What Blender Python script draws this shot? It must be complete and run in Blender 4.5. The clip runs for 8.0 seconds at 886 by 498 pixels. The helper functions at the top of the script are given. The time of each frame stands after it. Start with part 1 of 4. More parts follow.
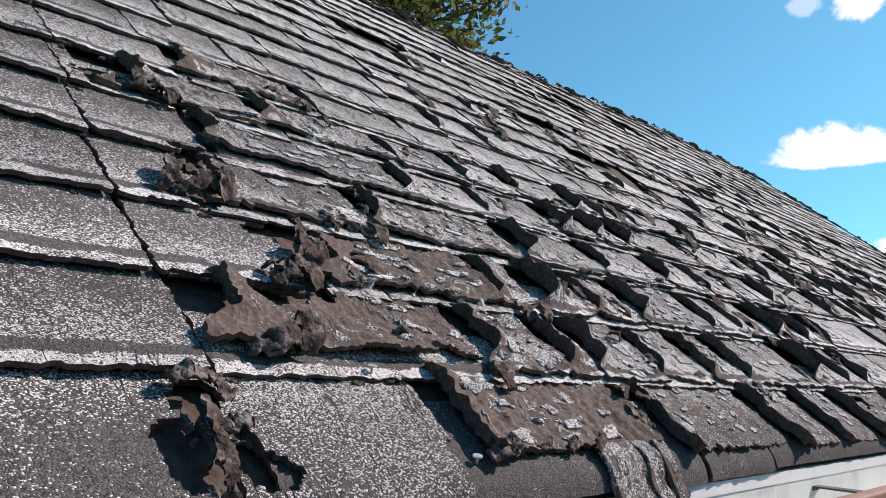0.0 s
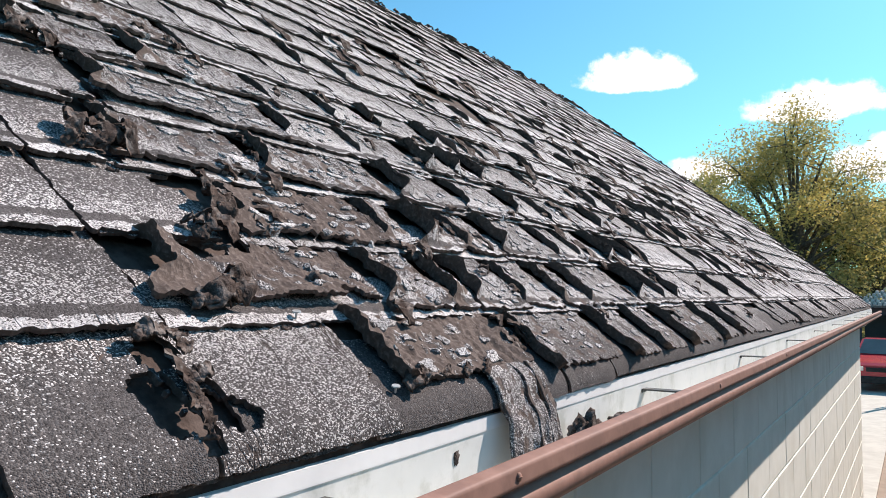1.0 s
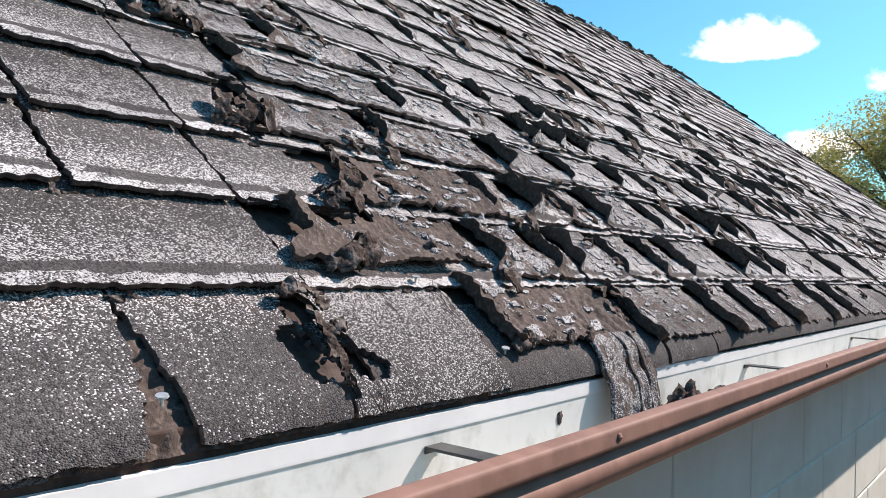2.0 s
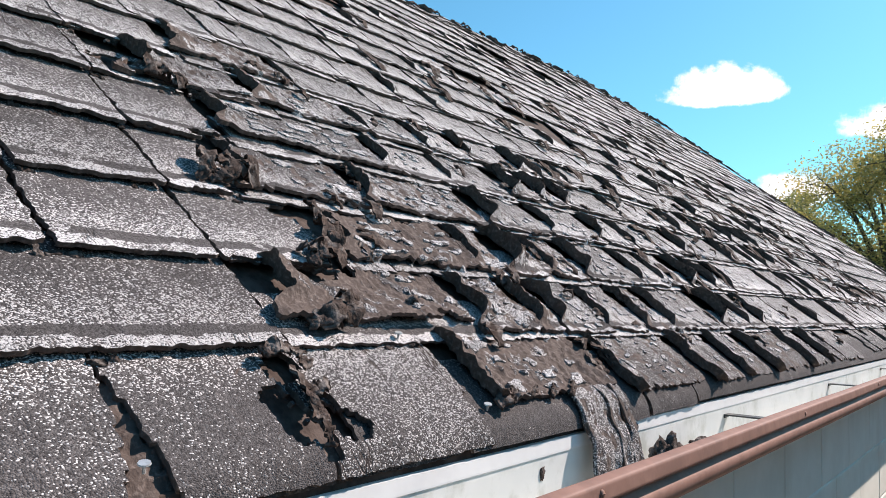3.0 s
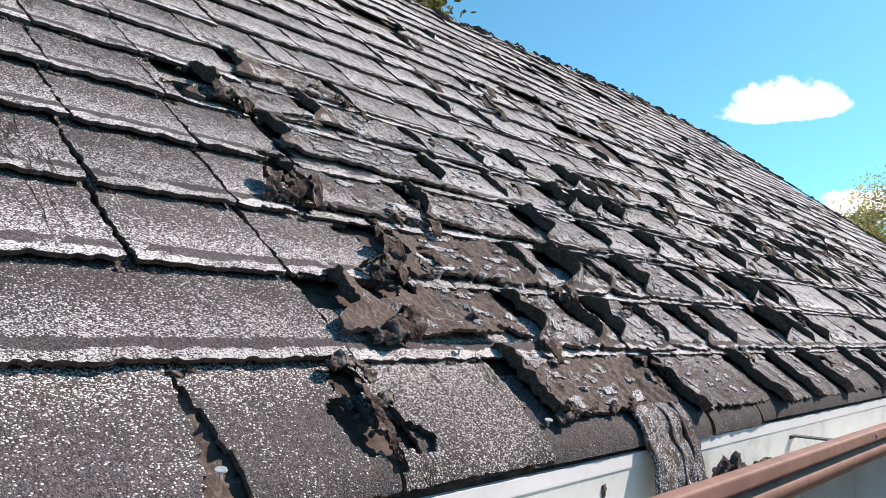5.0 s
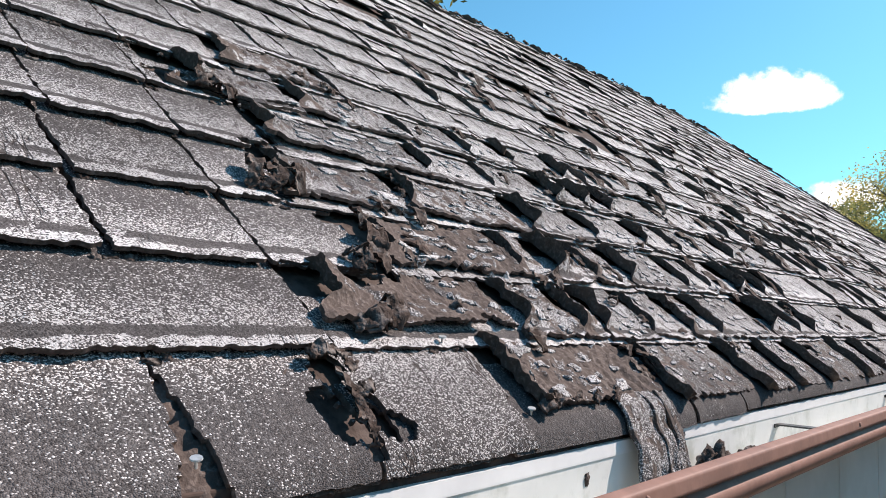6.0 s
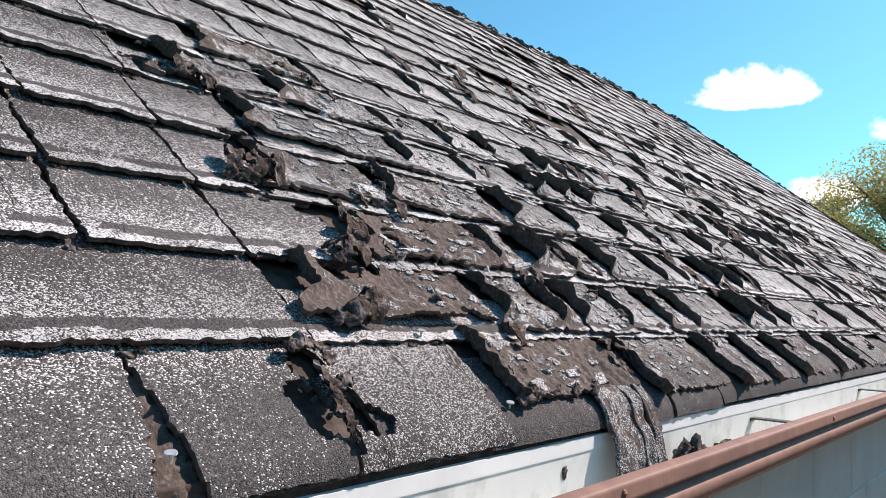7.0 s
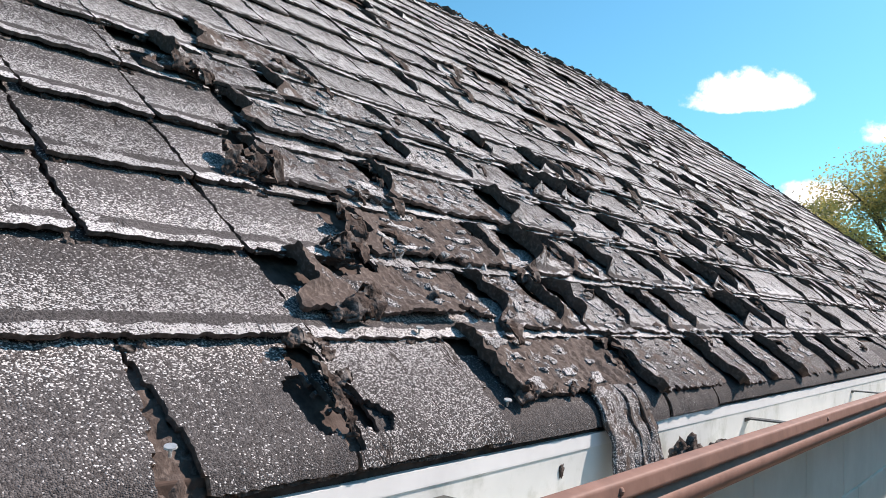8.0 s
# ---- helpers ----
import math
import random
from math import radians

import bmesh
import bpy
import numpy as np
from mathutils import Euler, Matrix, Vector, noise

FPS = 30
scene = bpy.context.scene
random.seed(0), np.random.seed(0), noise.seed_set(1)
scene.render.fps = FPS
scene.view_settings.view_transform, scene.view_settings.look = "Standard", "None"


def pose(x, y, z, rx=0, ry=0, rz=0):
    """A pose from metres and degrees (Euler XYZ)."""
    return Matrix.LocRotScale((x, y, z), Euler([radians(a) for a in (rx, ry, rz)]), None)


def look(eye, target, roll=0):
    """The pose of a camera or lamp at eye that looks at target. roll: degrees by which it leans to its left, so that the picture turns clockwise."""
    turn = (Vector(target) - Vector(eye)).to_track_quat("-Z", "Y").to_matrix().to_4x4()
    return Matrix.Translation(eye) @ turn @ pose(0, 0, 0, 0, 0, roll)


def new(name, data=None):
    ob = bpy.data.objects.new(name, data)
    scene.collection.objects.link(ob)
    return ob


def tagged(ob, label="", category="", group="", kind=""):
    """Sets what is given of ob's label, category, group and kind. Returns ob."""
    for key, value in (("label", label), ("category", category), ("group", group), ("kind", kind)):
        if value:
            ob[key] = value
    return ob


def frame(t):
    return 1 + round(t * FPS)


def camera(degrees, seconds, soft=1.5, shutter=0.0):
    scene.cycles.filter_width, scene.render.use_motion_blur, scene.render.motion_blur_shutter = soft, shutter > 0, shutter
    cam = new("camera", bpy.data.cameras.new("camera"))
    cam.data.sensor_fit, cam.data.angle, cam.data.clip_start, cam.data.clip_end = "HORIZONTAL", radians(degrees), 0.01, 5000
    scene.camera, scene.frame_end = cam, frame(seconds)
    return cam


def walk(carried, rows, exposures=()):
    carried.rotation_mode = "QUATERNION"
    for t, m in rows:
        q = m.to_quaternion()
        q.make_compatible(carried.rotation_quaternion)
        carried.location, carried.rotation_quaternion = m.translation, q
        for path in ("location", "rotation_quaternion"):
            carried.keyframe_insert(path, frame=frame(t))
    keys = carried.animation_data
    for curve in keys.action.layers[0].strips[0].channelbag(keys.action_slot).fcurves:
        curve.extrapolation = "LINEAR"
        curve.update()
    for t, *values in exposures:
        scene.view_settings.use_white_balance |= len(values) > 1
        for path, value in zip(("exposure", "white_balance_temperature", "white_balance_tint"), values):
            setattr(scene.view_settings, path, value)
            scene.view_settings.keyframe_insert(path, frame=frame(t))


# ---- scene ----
cam = camera(59.7, 8.0, soft=0.9)
PATH = [
    (0.0, (0.573, -0.307, 0.016), (-0.8194, 1.0958, 0.3232), 2.46),
    (0.5, (0.532, -0.386, 0.032), (-0.5099, 1.3095, 0.2308), -1.10),
    (1.0, (0.558, -0.433, 0.037), (-0.4882, 1.2684, 0.1496), 0.33),
    (1.5, (0.571, -0.469, 0.027), (-0.6241, 1.1344, 0.0536), 3.31),
    (1.7, (0.580, -0.481, 0.029), (-0.6724, 1.0775, 0.0509), 1.82),
    (2.8, (0.583, -0.501, 0.046), (-0.6491, 1.0697, 0.1673), 1.80),
    (3.0, (0.585, -0.502, 0.049), (-0.6286, 1.0806, 0.1952), 1.67),
    (3.5, (0.590, -0.504, 0.052), (-0.5961, 1.0953, 0.2408), 1.45),
    (4.0, (0.585, -0.513, 0.046), (-0.6770, 1.0229, 0.2661), 0.18),
    (4.5, (0.586, -0.520, 0.045), (-0.7343, 0.9688, 0.2477), 1.96),
    (6.0, (0.590, -0.507, 0.042), (-0.7120, 1.0022, 0.2112), 1.82),
    (6.5, (0.587, -0.504, 0.044), (-0.7008, 1.0186, 0.1991), 2.63),
    (7.0, (0.590, -0.504, 0.044), (-0.6757, 1.0372, 0.1944), 2.16),
    (7.5, (0.588, -0.502, 0.044), (-0.6592, 1.0536, 0.1936), 2.19),
    (8.0, (0.585, -0.507, 0.040), (-0.6677, 1.0441, 0.1922), 2.54),
]
walk(cam, [(t, look(eye, aim, roll)) for t, eye, aim, roll in PATH], exposures=[(0.0, 0.20, 6900.0, 19.0), (0.6, 0.38, 6950.0, 19.0), (1.2, 0.43, 6950.0, 19.0), (8.0, 0.43, 6950.0, 19.0)])

# ---------------------------------------------------------------- light
SUN_TO = Vector((0.8, 2.0, 1.95)).normalized()      # towards the sun
world = bpy.data.worlds.new("sky")
scene.world = world
world.use_nodes = True


def node(nt, kind, inputs=(), operation="", use_clamp=False, interpolation_type="", data_type="", blend_type="", attribute_name=""):
    """One shader node; inputs: socket name or index -> value or another socket."""
    n = nt.nodes.new(kind)
    if operation:
        n.operation = operation
    if use_clamp:
        n.use_clamp = True
    if interpolation_type:
        n.interpolation_type = interpolation_type
    if data_type:
        n.data_type = data_type
    if blend_type:
        n.blend_type = blend_type
    if attribute_name:
        n.attribute_name = attribute_name
    for key, value in dict(inputs).items():
        if isinstance(value, bpy.types.NodeSocket):
            nt.links.new(value, n.inputs[key])
        else:
            n.inputs[key].default_value = value
    return n


def calc(nt, op, a, b=0.0, c=0.0, clamp=False):
    return node(nt, "ShaderNodeMath", {0: a, 1: b, 2: c}, operation=op, use_clamp=clamp).outputs[0]


def smooth(nt, x, lo, hi, a=0.0, b=1.0):
    return node(nt, "ShaderNodeMapRange", {"Value": x, "From Min": lo, "From Max": hi, "To Min": a, "To Max": b},
                interpolation_type="SMOOTHSTEP").outputs[0]


def blend(nt, fac, a, b, mode="MIX"):
    n = node(nt, "ShaderNodeMix", data_type="RGBA", blend_type=mode)
    for key, value in ((0, fac), (6, a), (7, b)):
        if isinstance(value, bpy.types.NodeSocket):
            nt.links.new(value, n.inputs[key])
        else:
            n.inputs[key].default_value = value
    return n.outputs[2]


def rgb(r, g, b):
    return (r, g, b, 1.0)


SKY_STRENGTH = 0.12
SKY_TINT = (0.45, 1.06, 1.11)
CLOUD_WHITE = (9.0, 9.3, 9.6)
CLOUDS = [(17.4, 15.1, 4.4, 2.3, 0.8, 1.0), (5.6, 12.4, 4.6, 1.9, 1.0, 1.0), (15.5, 24.8, 1.6, 1.5, 1.5, 0.8),
          (19.0, 25.0, 1.2, 0.8, 0.8, 0.35), (13.2, 8.4, 3.0, 1.6, 1.4, 1.0), (0.5, 8.6, 4.5, 1.9, 1.6, 1.0),
          (-14.0, 19.0, 7.0, 3.0, 1.4, 1.0), (75.0, 20.0, 8.0, 3.0, 1.5, 1.0), (130.0, 25.0, 9.0, 4.0, 2.0, 1.0), (-95.0, 18.0, 9.0, 3.5, 1.6, 1.0)]


def build_sky():
    nt = world.node_tree
    nt.nodes.clear()
    sky = node(nt, "ShaderNodeTexSky")
    sky.sky_type, sky.sun_disc = "NISHITA", False
    sky.sun_elevation = math.asin(SUN_TO.z)
    sky.sun_rotation = math.atan2(SUN_TO.x, SUN_TO.y)
    sky.air_density, sky.dust_density, sky.ozone_density = 1.0, 0.6, 2.5
    way = node(nt, "ShaderNodeTexCoord").outputs["Generated"]
    tint = blend(nt, 1.0, sky.outputs[0], rgb(*SKY_TINT), "MULTIPLY")
    puffs = node(nt, "ShaderNodeTexNoise", {"Vector": way, "Scale": 34.0, "Detail": 6.0, "Roughness": 0.6})
    total = None
    # azimuth left of the eave's line, elevation, half width, height, base depth (degrees), density
    for az, el, wide, high, low, dense in CLOUDS:
        a, e = radians(az), radians(el)
        mid = Vector((-math.sin(a) * math.cos(e), math.cos(a) * math.cos(e), math.sin(e)))
        side = Vector((math.cos(a), math.sin(a), 0))
        up = side.cross(mid)
        dots = [node(nt, "ShaderNodeVectorMath", {0: way, 1: v}, operation="DOT_PRODUCT").outputs["Value"] for v in (side, up, mid)]
        x = calc(nt, "DIVIDE", dots[0], radians(wide))
        y_up = calc(nt, "DIVIDE", calc(nt, "MAXIMUM", dots[1], 0.0), radians(high))
        y_low = calc(nt, "DIVIDE", calc(nt, "MINIMUM", dots[1], 0.0), radians(low))
        r2 = calc(nt, "ADD", calc(nt, "MULTIPLY", x, x),
                  calc(nt, "ADD", calc(nt, "MULTIPLY", y_up, y_up), calc(nt, "MULTIPLY", y_low, y_low)))
        shape = calc(nt, "ADD", calc(nt, "SUBTRACT", 1.0, r2), calc(nt, "MULTIPLY", calc(nt, "SUBTRACT", puffs.outputs[0], 0.5), 2.2))
        mask = calc(nt, "MULTIPLY", smooth(nt, shape, -0.05, 0.6), calc(nt, "GREATER_THAN", dots[2], 0.5))
        mask = calc(nt, "MULTIPLY", mask, dense)
        total = mask if total is None else calc(nt, "MAXIMUM", total, mask)
    colour = blend(nt, total, tint, rgb(*CLOUD_WHITE))
    bg = node(nt, "ShaderNodeBackground", {"Color": colour, "Strength": SKY_STRENGTH})
    nt.links.new(bg.outputs[0], node(nt, "ShaderNodeOutputWorld").inputs[0])


build_sky()

sun = new("sun", bpy.data.lights.new("sun", "SUN"))
sun.data.energy, sun.data.angle, sun.data.color = 5.0, radians(0.55), (1.0, 0.915, 0.85)
sun.matrix_world = look(SUN_TO * 30, (0, 0, 0))

# ---------------------------------------------------------------- plan
PITCH = radians(39.94)
CT, ST = math.cos(PITCH), math.sin(PITCH)
EXPO = 0.133            # exposure of a course
RIDGE = 2.80            # up the slope
END_U, HIP_U = 9.5, 6.3   # eave's far end, ridge's far end
BEND, ROLL_R, ROLL_A = -0.115, 0.045, 1.95
NEAR_END = -2.6
GROUND_Z = -2.65
WALL_X, WALL_END = 0.03, 8.7


def lift(u, v, n):
    """A place on the roof: u along the eave, v up the slope, n out of it; the eave's edge is rolled over."""
    if v < BEND:
        arc = BEND - v
        a = min(arc / ROLL_R, ROLL_A)
        rest = arc - a * ROLL_R
        r = ROLL_R + n
        v, n = BEND - r * math.sin(a) - rest * math.cos(a), -ROLL_R + r * math.cos(a) - rest * math.sin(a)
    return (-v * CT + n * ST, u, v * ST + n * CT)


def course_v(k, u):
    """The butt line of a course; the old courses spread a little along the eave."""
    if k <= 1:
        return (k - 1) * EXPO
    v = (k - 1) * EXPO
    return v * (1 + 0.13 * min(max(u, 0), 3.2) * max(0.0, 1 - v / 2.0))


def ridge_v(u):
    """The old ridge dips towards the near end."""
    return RIDGE - 0.46 + 0.207 * min(max(u - 2.2, 0.0), 2.4)


def hip_v(u):
    return ridge_v(u) if u < HIP_U else ridge_v(HIP_U) * (END_U - u) / (END_U - HIP_U)


def n1(x, seed=0.0):
    return noise.noise(Vector((x, seed * 7.31, 1.7)))


def n2(x, y, seed=0.0):
    return noise.noise(Vector((x, y, seed * 5.17 + 0.3)))


# ---------------------------------------------------------------- materials
def material(name):
    m = bpy.data.materials.new(name)
    m.use_nodes = True
    nt = m.node_tree
    nt.nodes.clear()
    bsdf = node(nt, "ShaderNodeBsdfPrincipled")
    nt.links.new(bsdf.outputs[0], node(nt, "ShaderNodeOutputMaterial").inputs[0])
    return m, nt, bsdf


def setup(nt, bsdf, colour, rough=0.8, metal=0.0, height=None, strength=0.3, distance=0.01, spec=0.5):
    for key, value in (("Base Color", colour), ("Roughness", rough), ("Metallic", metal), ("Specular IOR Level", spec)):
        if isinstance(value, bpy.types.NodeSocket):
            nt.links.new(value, bsdf.inputs[key])
        else:
            bsdf.inputs[key].default_value = value
    if height is not None:
        b = node(nt, "ShaderNodeBump", {"Height": height, "Strength": strength, "Distance": distance})
        nt.links.new(b.outputs[0], bsdf.inputs["Normal"])


def place(nt):
    return node(nt, "ShaderNodeNewGeometry").outputs["Position"]


def tex_noise(nt, vec, scale, detail=4.0, rough=0.55):
    return node(nt, "ShaderNodeTexNoise", {"Vector": vec, "Scale": scale, "Detail": detail, "Roughness": rough}).outputs[0]


def attr(nt, name):
    return node(nt, "ShaderNodeAttribute", attribute_name=name).outputs["Fac"]


def stretched(nt, su, sv, sn):
    """The roof's own axes, stretched: along the eave, up the slope, out of it."""
    p = place(nt)
    axes = ((0, 1, 0), (-CT, 0, ST), (ST, 0, CT))
    parts = [calc(nt, "MULTIPLY", node(nt, "ShaderNodeVectorMath", {0: p, 1: a}, operation="DOT_PRODUCT").outputs["Value"], s)
             for a, s in zip(axes, (su, sv, sn))]
    return node(nt, "ShaderNodeCombineXYZ", {0: parts[0], 1: parts[1], 2: parts[2]}).outputs[0]


def shingle_material(name, by_island=False):
    m, nt, bsdf = material(name)
    p = place(nt)
    wear, rise = attr(nt, "wear"), attr(nt, "rise")
    grit = node(nt, "ShaderNodeTexVoronoi", {"Vector": stretched(nt, 680.0, 900.0, 900.0), "Scale": 1.0, "Randomness": 1.0})
    grit_parts = node(nt, "ShaderNodeSeparateColor", {0: grit.outputs["Color"]})
    grit_value, grit_shade = grit_parts.outputs[0], grit_parts.outputs[1]
    blotch = tex_noise(nt, p, 16.0, 5.0, 0.6)
    streak = tex_noise(nt, stretched(nt, 60.0, 12.0, 30.0), 1.0, 5.0, 0.6)
    fine = tex_noise(nt, p, 170.0, 3.0, 0.6)
    # how many pale granules are left: a dense line along the butt, a bare band above it, then dense again and thinning up the tab
    wander = calc(nt, "MULTIPLY", calc(nt, "SUBTRACT", tex_noise(nt, stretched(nt, 26.0, 10.0, 10.0), 1.0, 4.0, 0.6), 0.5), 0.22)
    height = calc(nt, "ADD", rise, wander)
    line = smooth(nt, height, 0.095, 0.125, 1.0, 0.0)
    band = calc(nt, "MULTIPLY", smooth(nt, height, 0.105, 0.125), smooth(nt, calc(nt, "ADD", rise, calc(nt, "MULTIPLY", calc(nt, "SUBTRACT", streak, 0.5), 0.12)), 0.20, 0.235, 1.0, 0.0))
    band = calc(nt, "MULTIPLY", band, smooth(nt, blotch, 0.38, 0.48))
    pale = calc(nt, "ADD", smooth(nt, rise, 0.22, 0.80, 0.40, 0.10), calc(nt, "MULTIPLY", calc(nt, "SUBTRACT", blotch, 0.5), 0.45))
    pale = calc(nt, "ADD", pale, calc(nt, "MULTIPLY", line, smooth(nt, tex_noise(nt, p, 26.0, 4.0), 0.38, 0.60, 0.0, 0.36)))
    pale = calc(nt, "ADD", pale, attr(nt, "paleness"))
    pale = calc(nt, "SUBTRACT", pale, calc(nt, "MULTIPLY", band, 0.85))
    is_pale = smooth(nt, calc(nt, "SUBTRACT", pale, grit_value), -0.04, 0.04)
    dark = blend(nt, calc(nt, "MULTIPLY", grit_shade, smooth(nt, tex_noise(nt, p, 420.0, 2.0), 0.3, 0.7, 0.4, 1.0)), rgb(0.042, 0.037, 0.036), rgb(0.185, 0.170, 0.166))
    light = blend(nt, calc(nt, "MULTIPLY", calc(nt, "ADD", fine, grit_shade), 0.6, 0.0, True), rgb(0.26, 0.25, 0.242), rgb(0.78, 0.75, 0.735))
    grains = blend(nt, is_pale, dark, light)
    if by_island:
        rnd = node(nt, "ShaderNodeNewGeometry").outputs["Random Per Island"]
    else:
        rnd = node(nt, "ShaderNodeObjectInfo").outputs["Random"]
    tone = node(nt, "ShaderNodeHueSaturation", {"Value": smooth(nt, rnd, 0.0, 1.0, 0.80, 1.18), "Color": grains}).outputs[0]
    felt = blend(nt, streak, rgb(0.042, 0.031, 0.027), rgb(0.148, 0.112, 0.095))
    felt = blend(nt, smooth(nt, fine, 0.45, 0.75), felt, rgb(0.19, 0.152, 0.133))
    worn = calc(nt, "ADD", wear, calc(nt, "ADD", calc(nt, "MULTIPLY", calc(nt, "SUBTRACT", tex_noise(nt, p, 38.0, 5.0, 0.62), 0.5), smooth(nt, wear, 0.0, 0.3, 0.3, 1.5)),
                                     calc(nt, "MULTIPLY", calc(nt, "SUBTRACT", streak, 0.5), 0.5)))
    bare = smooth(nt, worn, 0.46, 0.56)
    split = tex_noise(nt, stretched(nt, 34.0, 8.0, 20.0), 1.0, 4.0, 0.5)
    split = smooth(nt, calc(nt, "ABSOLUTE", calc(nt, "SUBTRACT", split, 0.5)), 0.004, 0.022, 1.0, 0.0)
    split = calc(nt, "MULTIPLY", split, smooth(nt, calc(nt, "ADD", tex_noise(nt, p, 7.0, 3.0), calc(nt, "MULTIPLY", attr(nt, "paleness"), 0.8)), 0.54, 0.66))
    colour = blend(nt, bare, tone, felt)
    colour = blend(nt, calc(nt, "MULTIPLY", split, 0.9), colour, rgb(0.045, 0.034, 0.03))
    bump = calc(nt, "MULTIPLY", calc(nt, "SUBTRACT", 1.0, grit.outputs["Distance"]), calc(nt, "SUBTRACT", 1.0, bare))
    bump = calc(nt, "ADD", calc(nt, "MULTIPLY", bump, 0.6), calc(nt, "ADD", calc(nt, "MULTIPLY", streak, 1.2), fine))
    bump = calc(nt, "SUBTRACT", bump, calc(nt, "ADD", calc(nt, "MULTIPLY", bare, 0.9), calc(nt, "MULTIPLY", split, 1.6)))
    setup(nt, bsdf, colour, 0.88, 0.0, bump, 0.6, 0.003, 0.15)
    return m


def simple(name, c1, c2, scale, rough=0.7, metal=0.0, bump=0.2, dist=0.005, spec=0.4, detail=5.0, second=None, second_scale=3.0):
    m, nt, bsdf = material(name)
    p = place(nt)
    f = tex_noise(nt, p, scale, detail, 0.6)
    colour = blend(nt, smooth(nt, f, 0.3, 0.7), rgb(*c1), rgb(*c2))
    if second:
        colour = blend(nt, smooth(nt, tex_noise(nt, p, second_scale, 5.0, 0.65), 0.48, 0.68), colour, rgb(*second))
    setup(nt, bsdf, colour, rough, metal, f, bump, dist, spec)
    return m


M_SHINGLE = shingle_material("weathered_shingle")
M_SHINGLE_FAR = shingle_material("weathered_shingle_joined", True)
M_FELT = simple("old_felt", (0.060, 0.044, 0.038), (0.125, 0.095, 0.082), 60.0, 0.95, 0, 0.8, 0.004, 0.2)
M_SCRAP = simple("torn_felt", (0.036, 0.027, 0.023), (0.112, 0.086, 0.075), 90.0, 0.95, 0, 1.0, 0.006, 0.08, second=(0.22, 0.195, 0.18), second_scale=55.0)
M_GUTTER_IN = simple("white_gutter_lining", (0.75, 0.76, 0.72), (0.83, 0.83, 0.79), 9.0, 0.42, 0, 0.05, 0.002, 0.5, second=(0.60, 0.61, 0.55), second_scale=14.0)
M_DRIP = simple("white_drip_edge", (0.80, 0.80, 0.78), (0.86, 0.86, 0.84), 20.0, 0.4, 0, 0.04, 0.002, 0.5)
M_BROWN = simple("brown_gutter_paint", (0.275, 0.155, 0.118), (0.335, 0.192, 0.150), 30.0, 0.6, 0, 0.08, 0.001, 0.15, second=(0.24, 0.138, 0.108), second_scale=12.0)
M_STRAP = simple("dull_dark_metal", (0.065, 0.068, 0.064), (0.12, 0.12, 0.112), 80.0, 0.5, 0.4, 0.1, 0.001)
M_NAIL = simple("bare_nail_metal", (0.60, 0.60, 0.58), (0.80, 0.80, 0.78), 200.0, 0.4, 0.6, 0.05, 0.001)
M_BLOCK = simple("cream_painted_block", (0.79, 0.80, 0.71), (0.86, 0.87, 0.78), 7.0, 0.85, 0, 0.25, 0.003, 0.3, second=(0.75, 0.75, 0.65), second_scale=2.0)
M_MORTAR = simple("pale_mortar", (0.80, 0.81, 0.73), (0.87, 0.88, 0.80), 60.0, 0.9, 0, 0.4, 0.003, 0.2)
M_WOOD = simple("painted_fascia_wood", (0.55, 0.53, 0.47), (0.66, 0.63, 0.56), 20.0, 0.7)
M_SHADE_STRIP = simple("shade_strip_brown", (0.045, 0.030, 0.024), (0.10, 0.068, 0.055), 45.0, 0.9, 0, 0.5, 0.003, 0.2)
M_BACK = simple("grey_shingle_plain", (0.10, 0.098, 0.095), (0.22, 0.215, 0.21), 25.0, 0.9, 0, 0.5, 0.004)
M_GRASS = simple("dry_grass", (0.07, 0.09, 0.03), (0.16, 0.15, 0.06), 2.0, 0.95, 0, 0.5, 0.05, 0.2)
# Warm tone chosen to bounce light up into the wall's shade.
M_DRIVE = simple("warm_bounce_concrete", (0.27, 0.205, 0.15), (0.36, 0.275, 0.205), 3.0, 0.9, 0, 0.2, 0.005, 0.3)
M_CONCRETE = simple("pale_concrete", (0.46, 0.44, 0.38), (0.56, 0.54, 0.47), 3.0, 0.9, 0, 0.2, 0.005, 0.3)
M_CAR = simple("dark_red_car_paint", (0.38, 0.020, 0.035), (0.44, 0.026, 0.045), 2.0, 0.25, 0.1, 0.0, 0.001, 0.6)
# Blue base colour adds to the sky's reflection in the glass.
M_CAR_GLASS = simple("car_window", (0.05, 0.10, 0.13), (0.07, 0.13, 0.17), 2.0, 0.06, 0.0, 0.0, 0.001, 0.9)
M_TYRE = simple("black_rubber", (0.015, 0.015, 0.015), (0.03, 0.03, 0.03), 10.0, 0.8)
M_POST = simple("galvanised_pipe", (0.35, 0.36, 0.36), (0.5, 0.5, 0.5), 12.0, 0.45, 0.7)
# Dark blue-grey stands for the shade under the carport roof.
M_CARPORT_SHADE = simple("carport_shade_dark", (0.035, 0.04, 0.055), (0.055, 0.06, 0.075), 2.0, 0.7)
M_BRICKWALL = simple("plain_brown_render", (0.21, 0.150, 0.115), (0.28, 0.205, 0.16), 4.0, 0.9, 0, 0.2, 0.004, 0.2)
M_TILE = simple("pale_roof_tile", (0.42, 0.40, 0.37), (0.58, 0.56, 0.52), 4.0, 0.8, second=(0.25, 0.25, 0.24), second_scale=9.0)
M_BARK = simple("bark", (0.06, 0.05, 0.04), (0.14, 0.12, 0.10), 12.0, 0.95, 0, 0.6, 0.02)


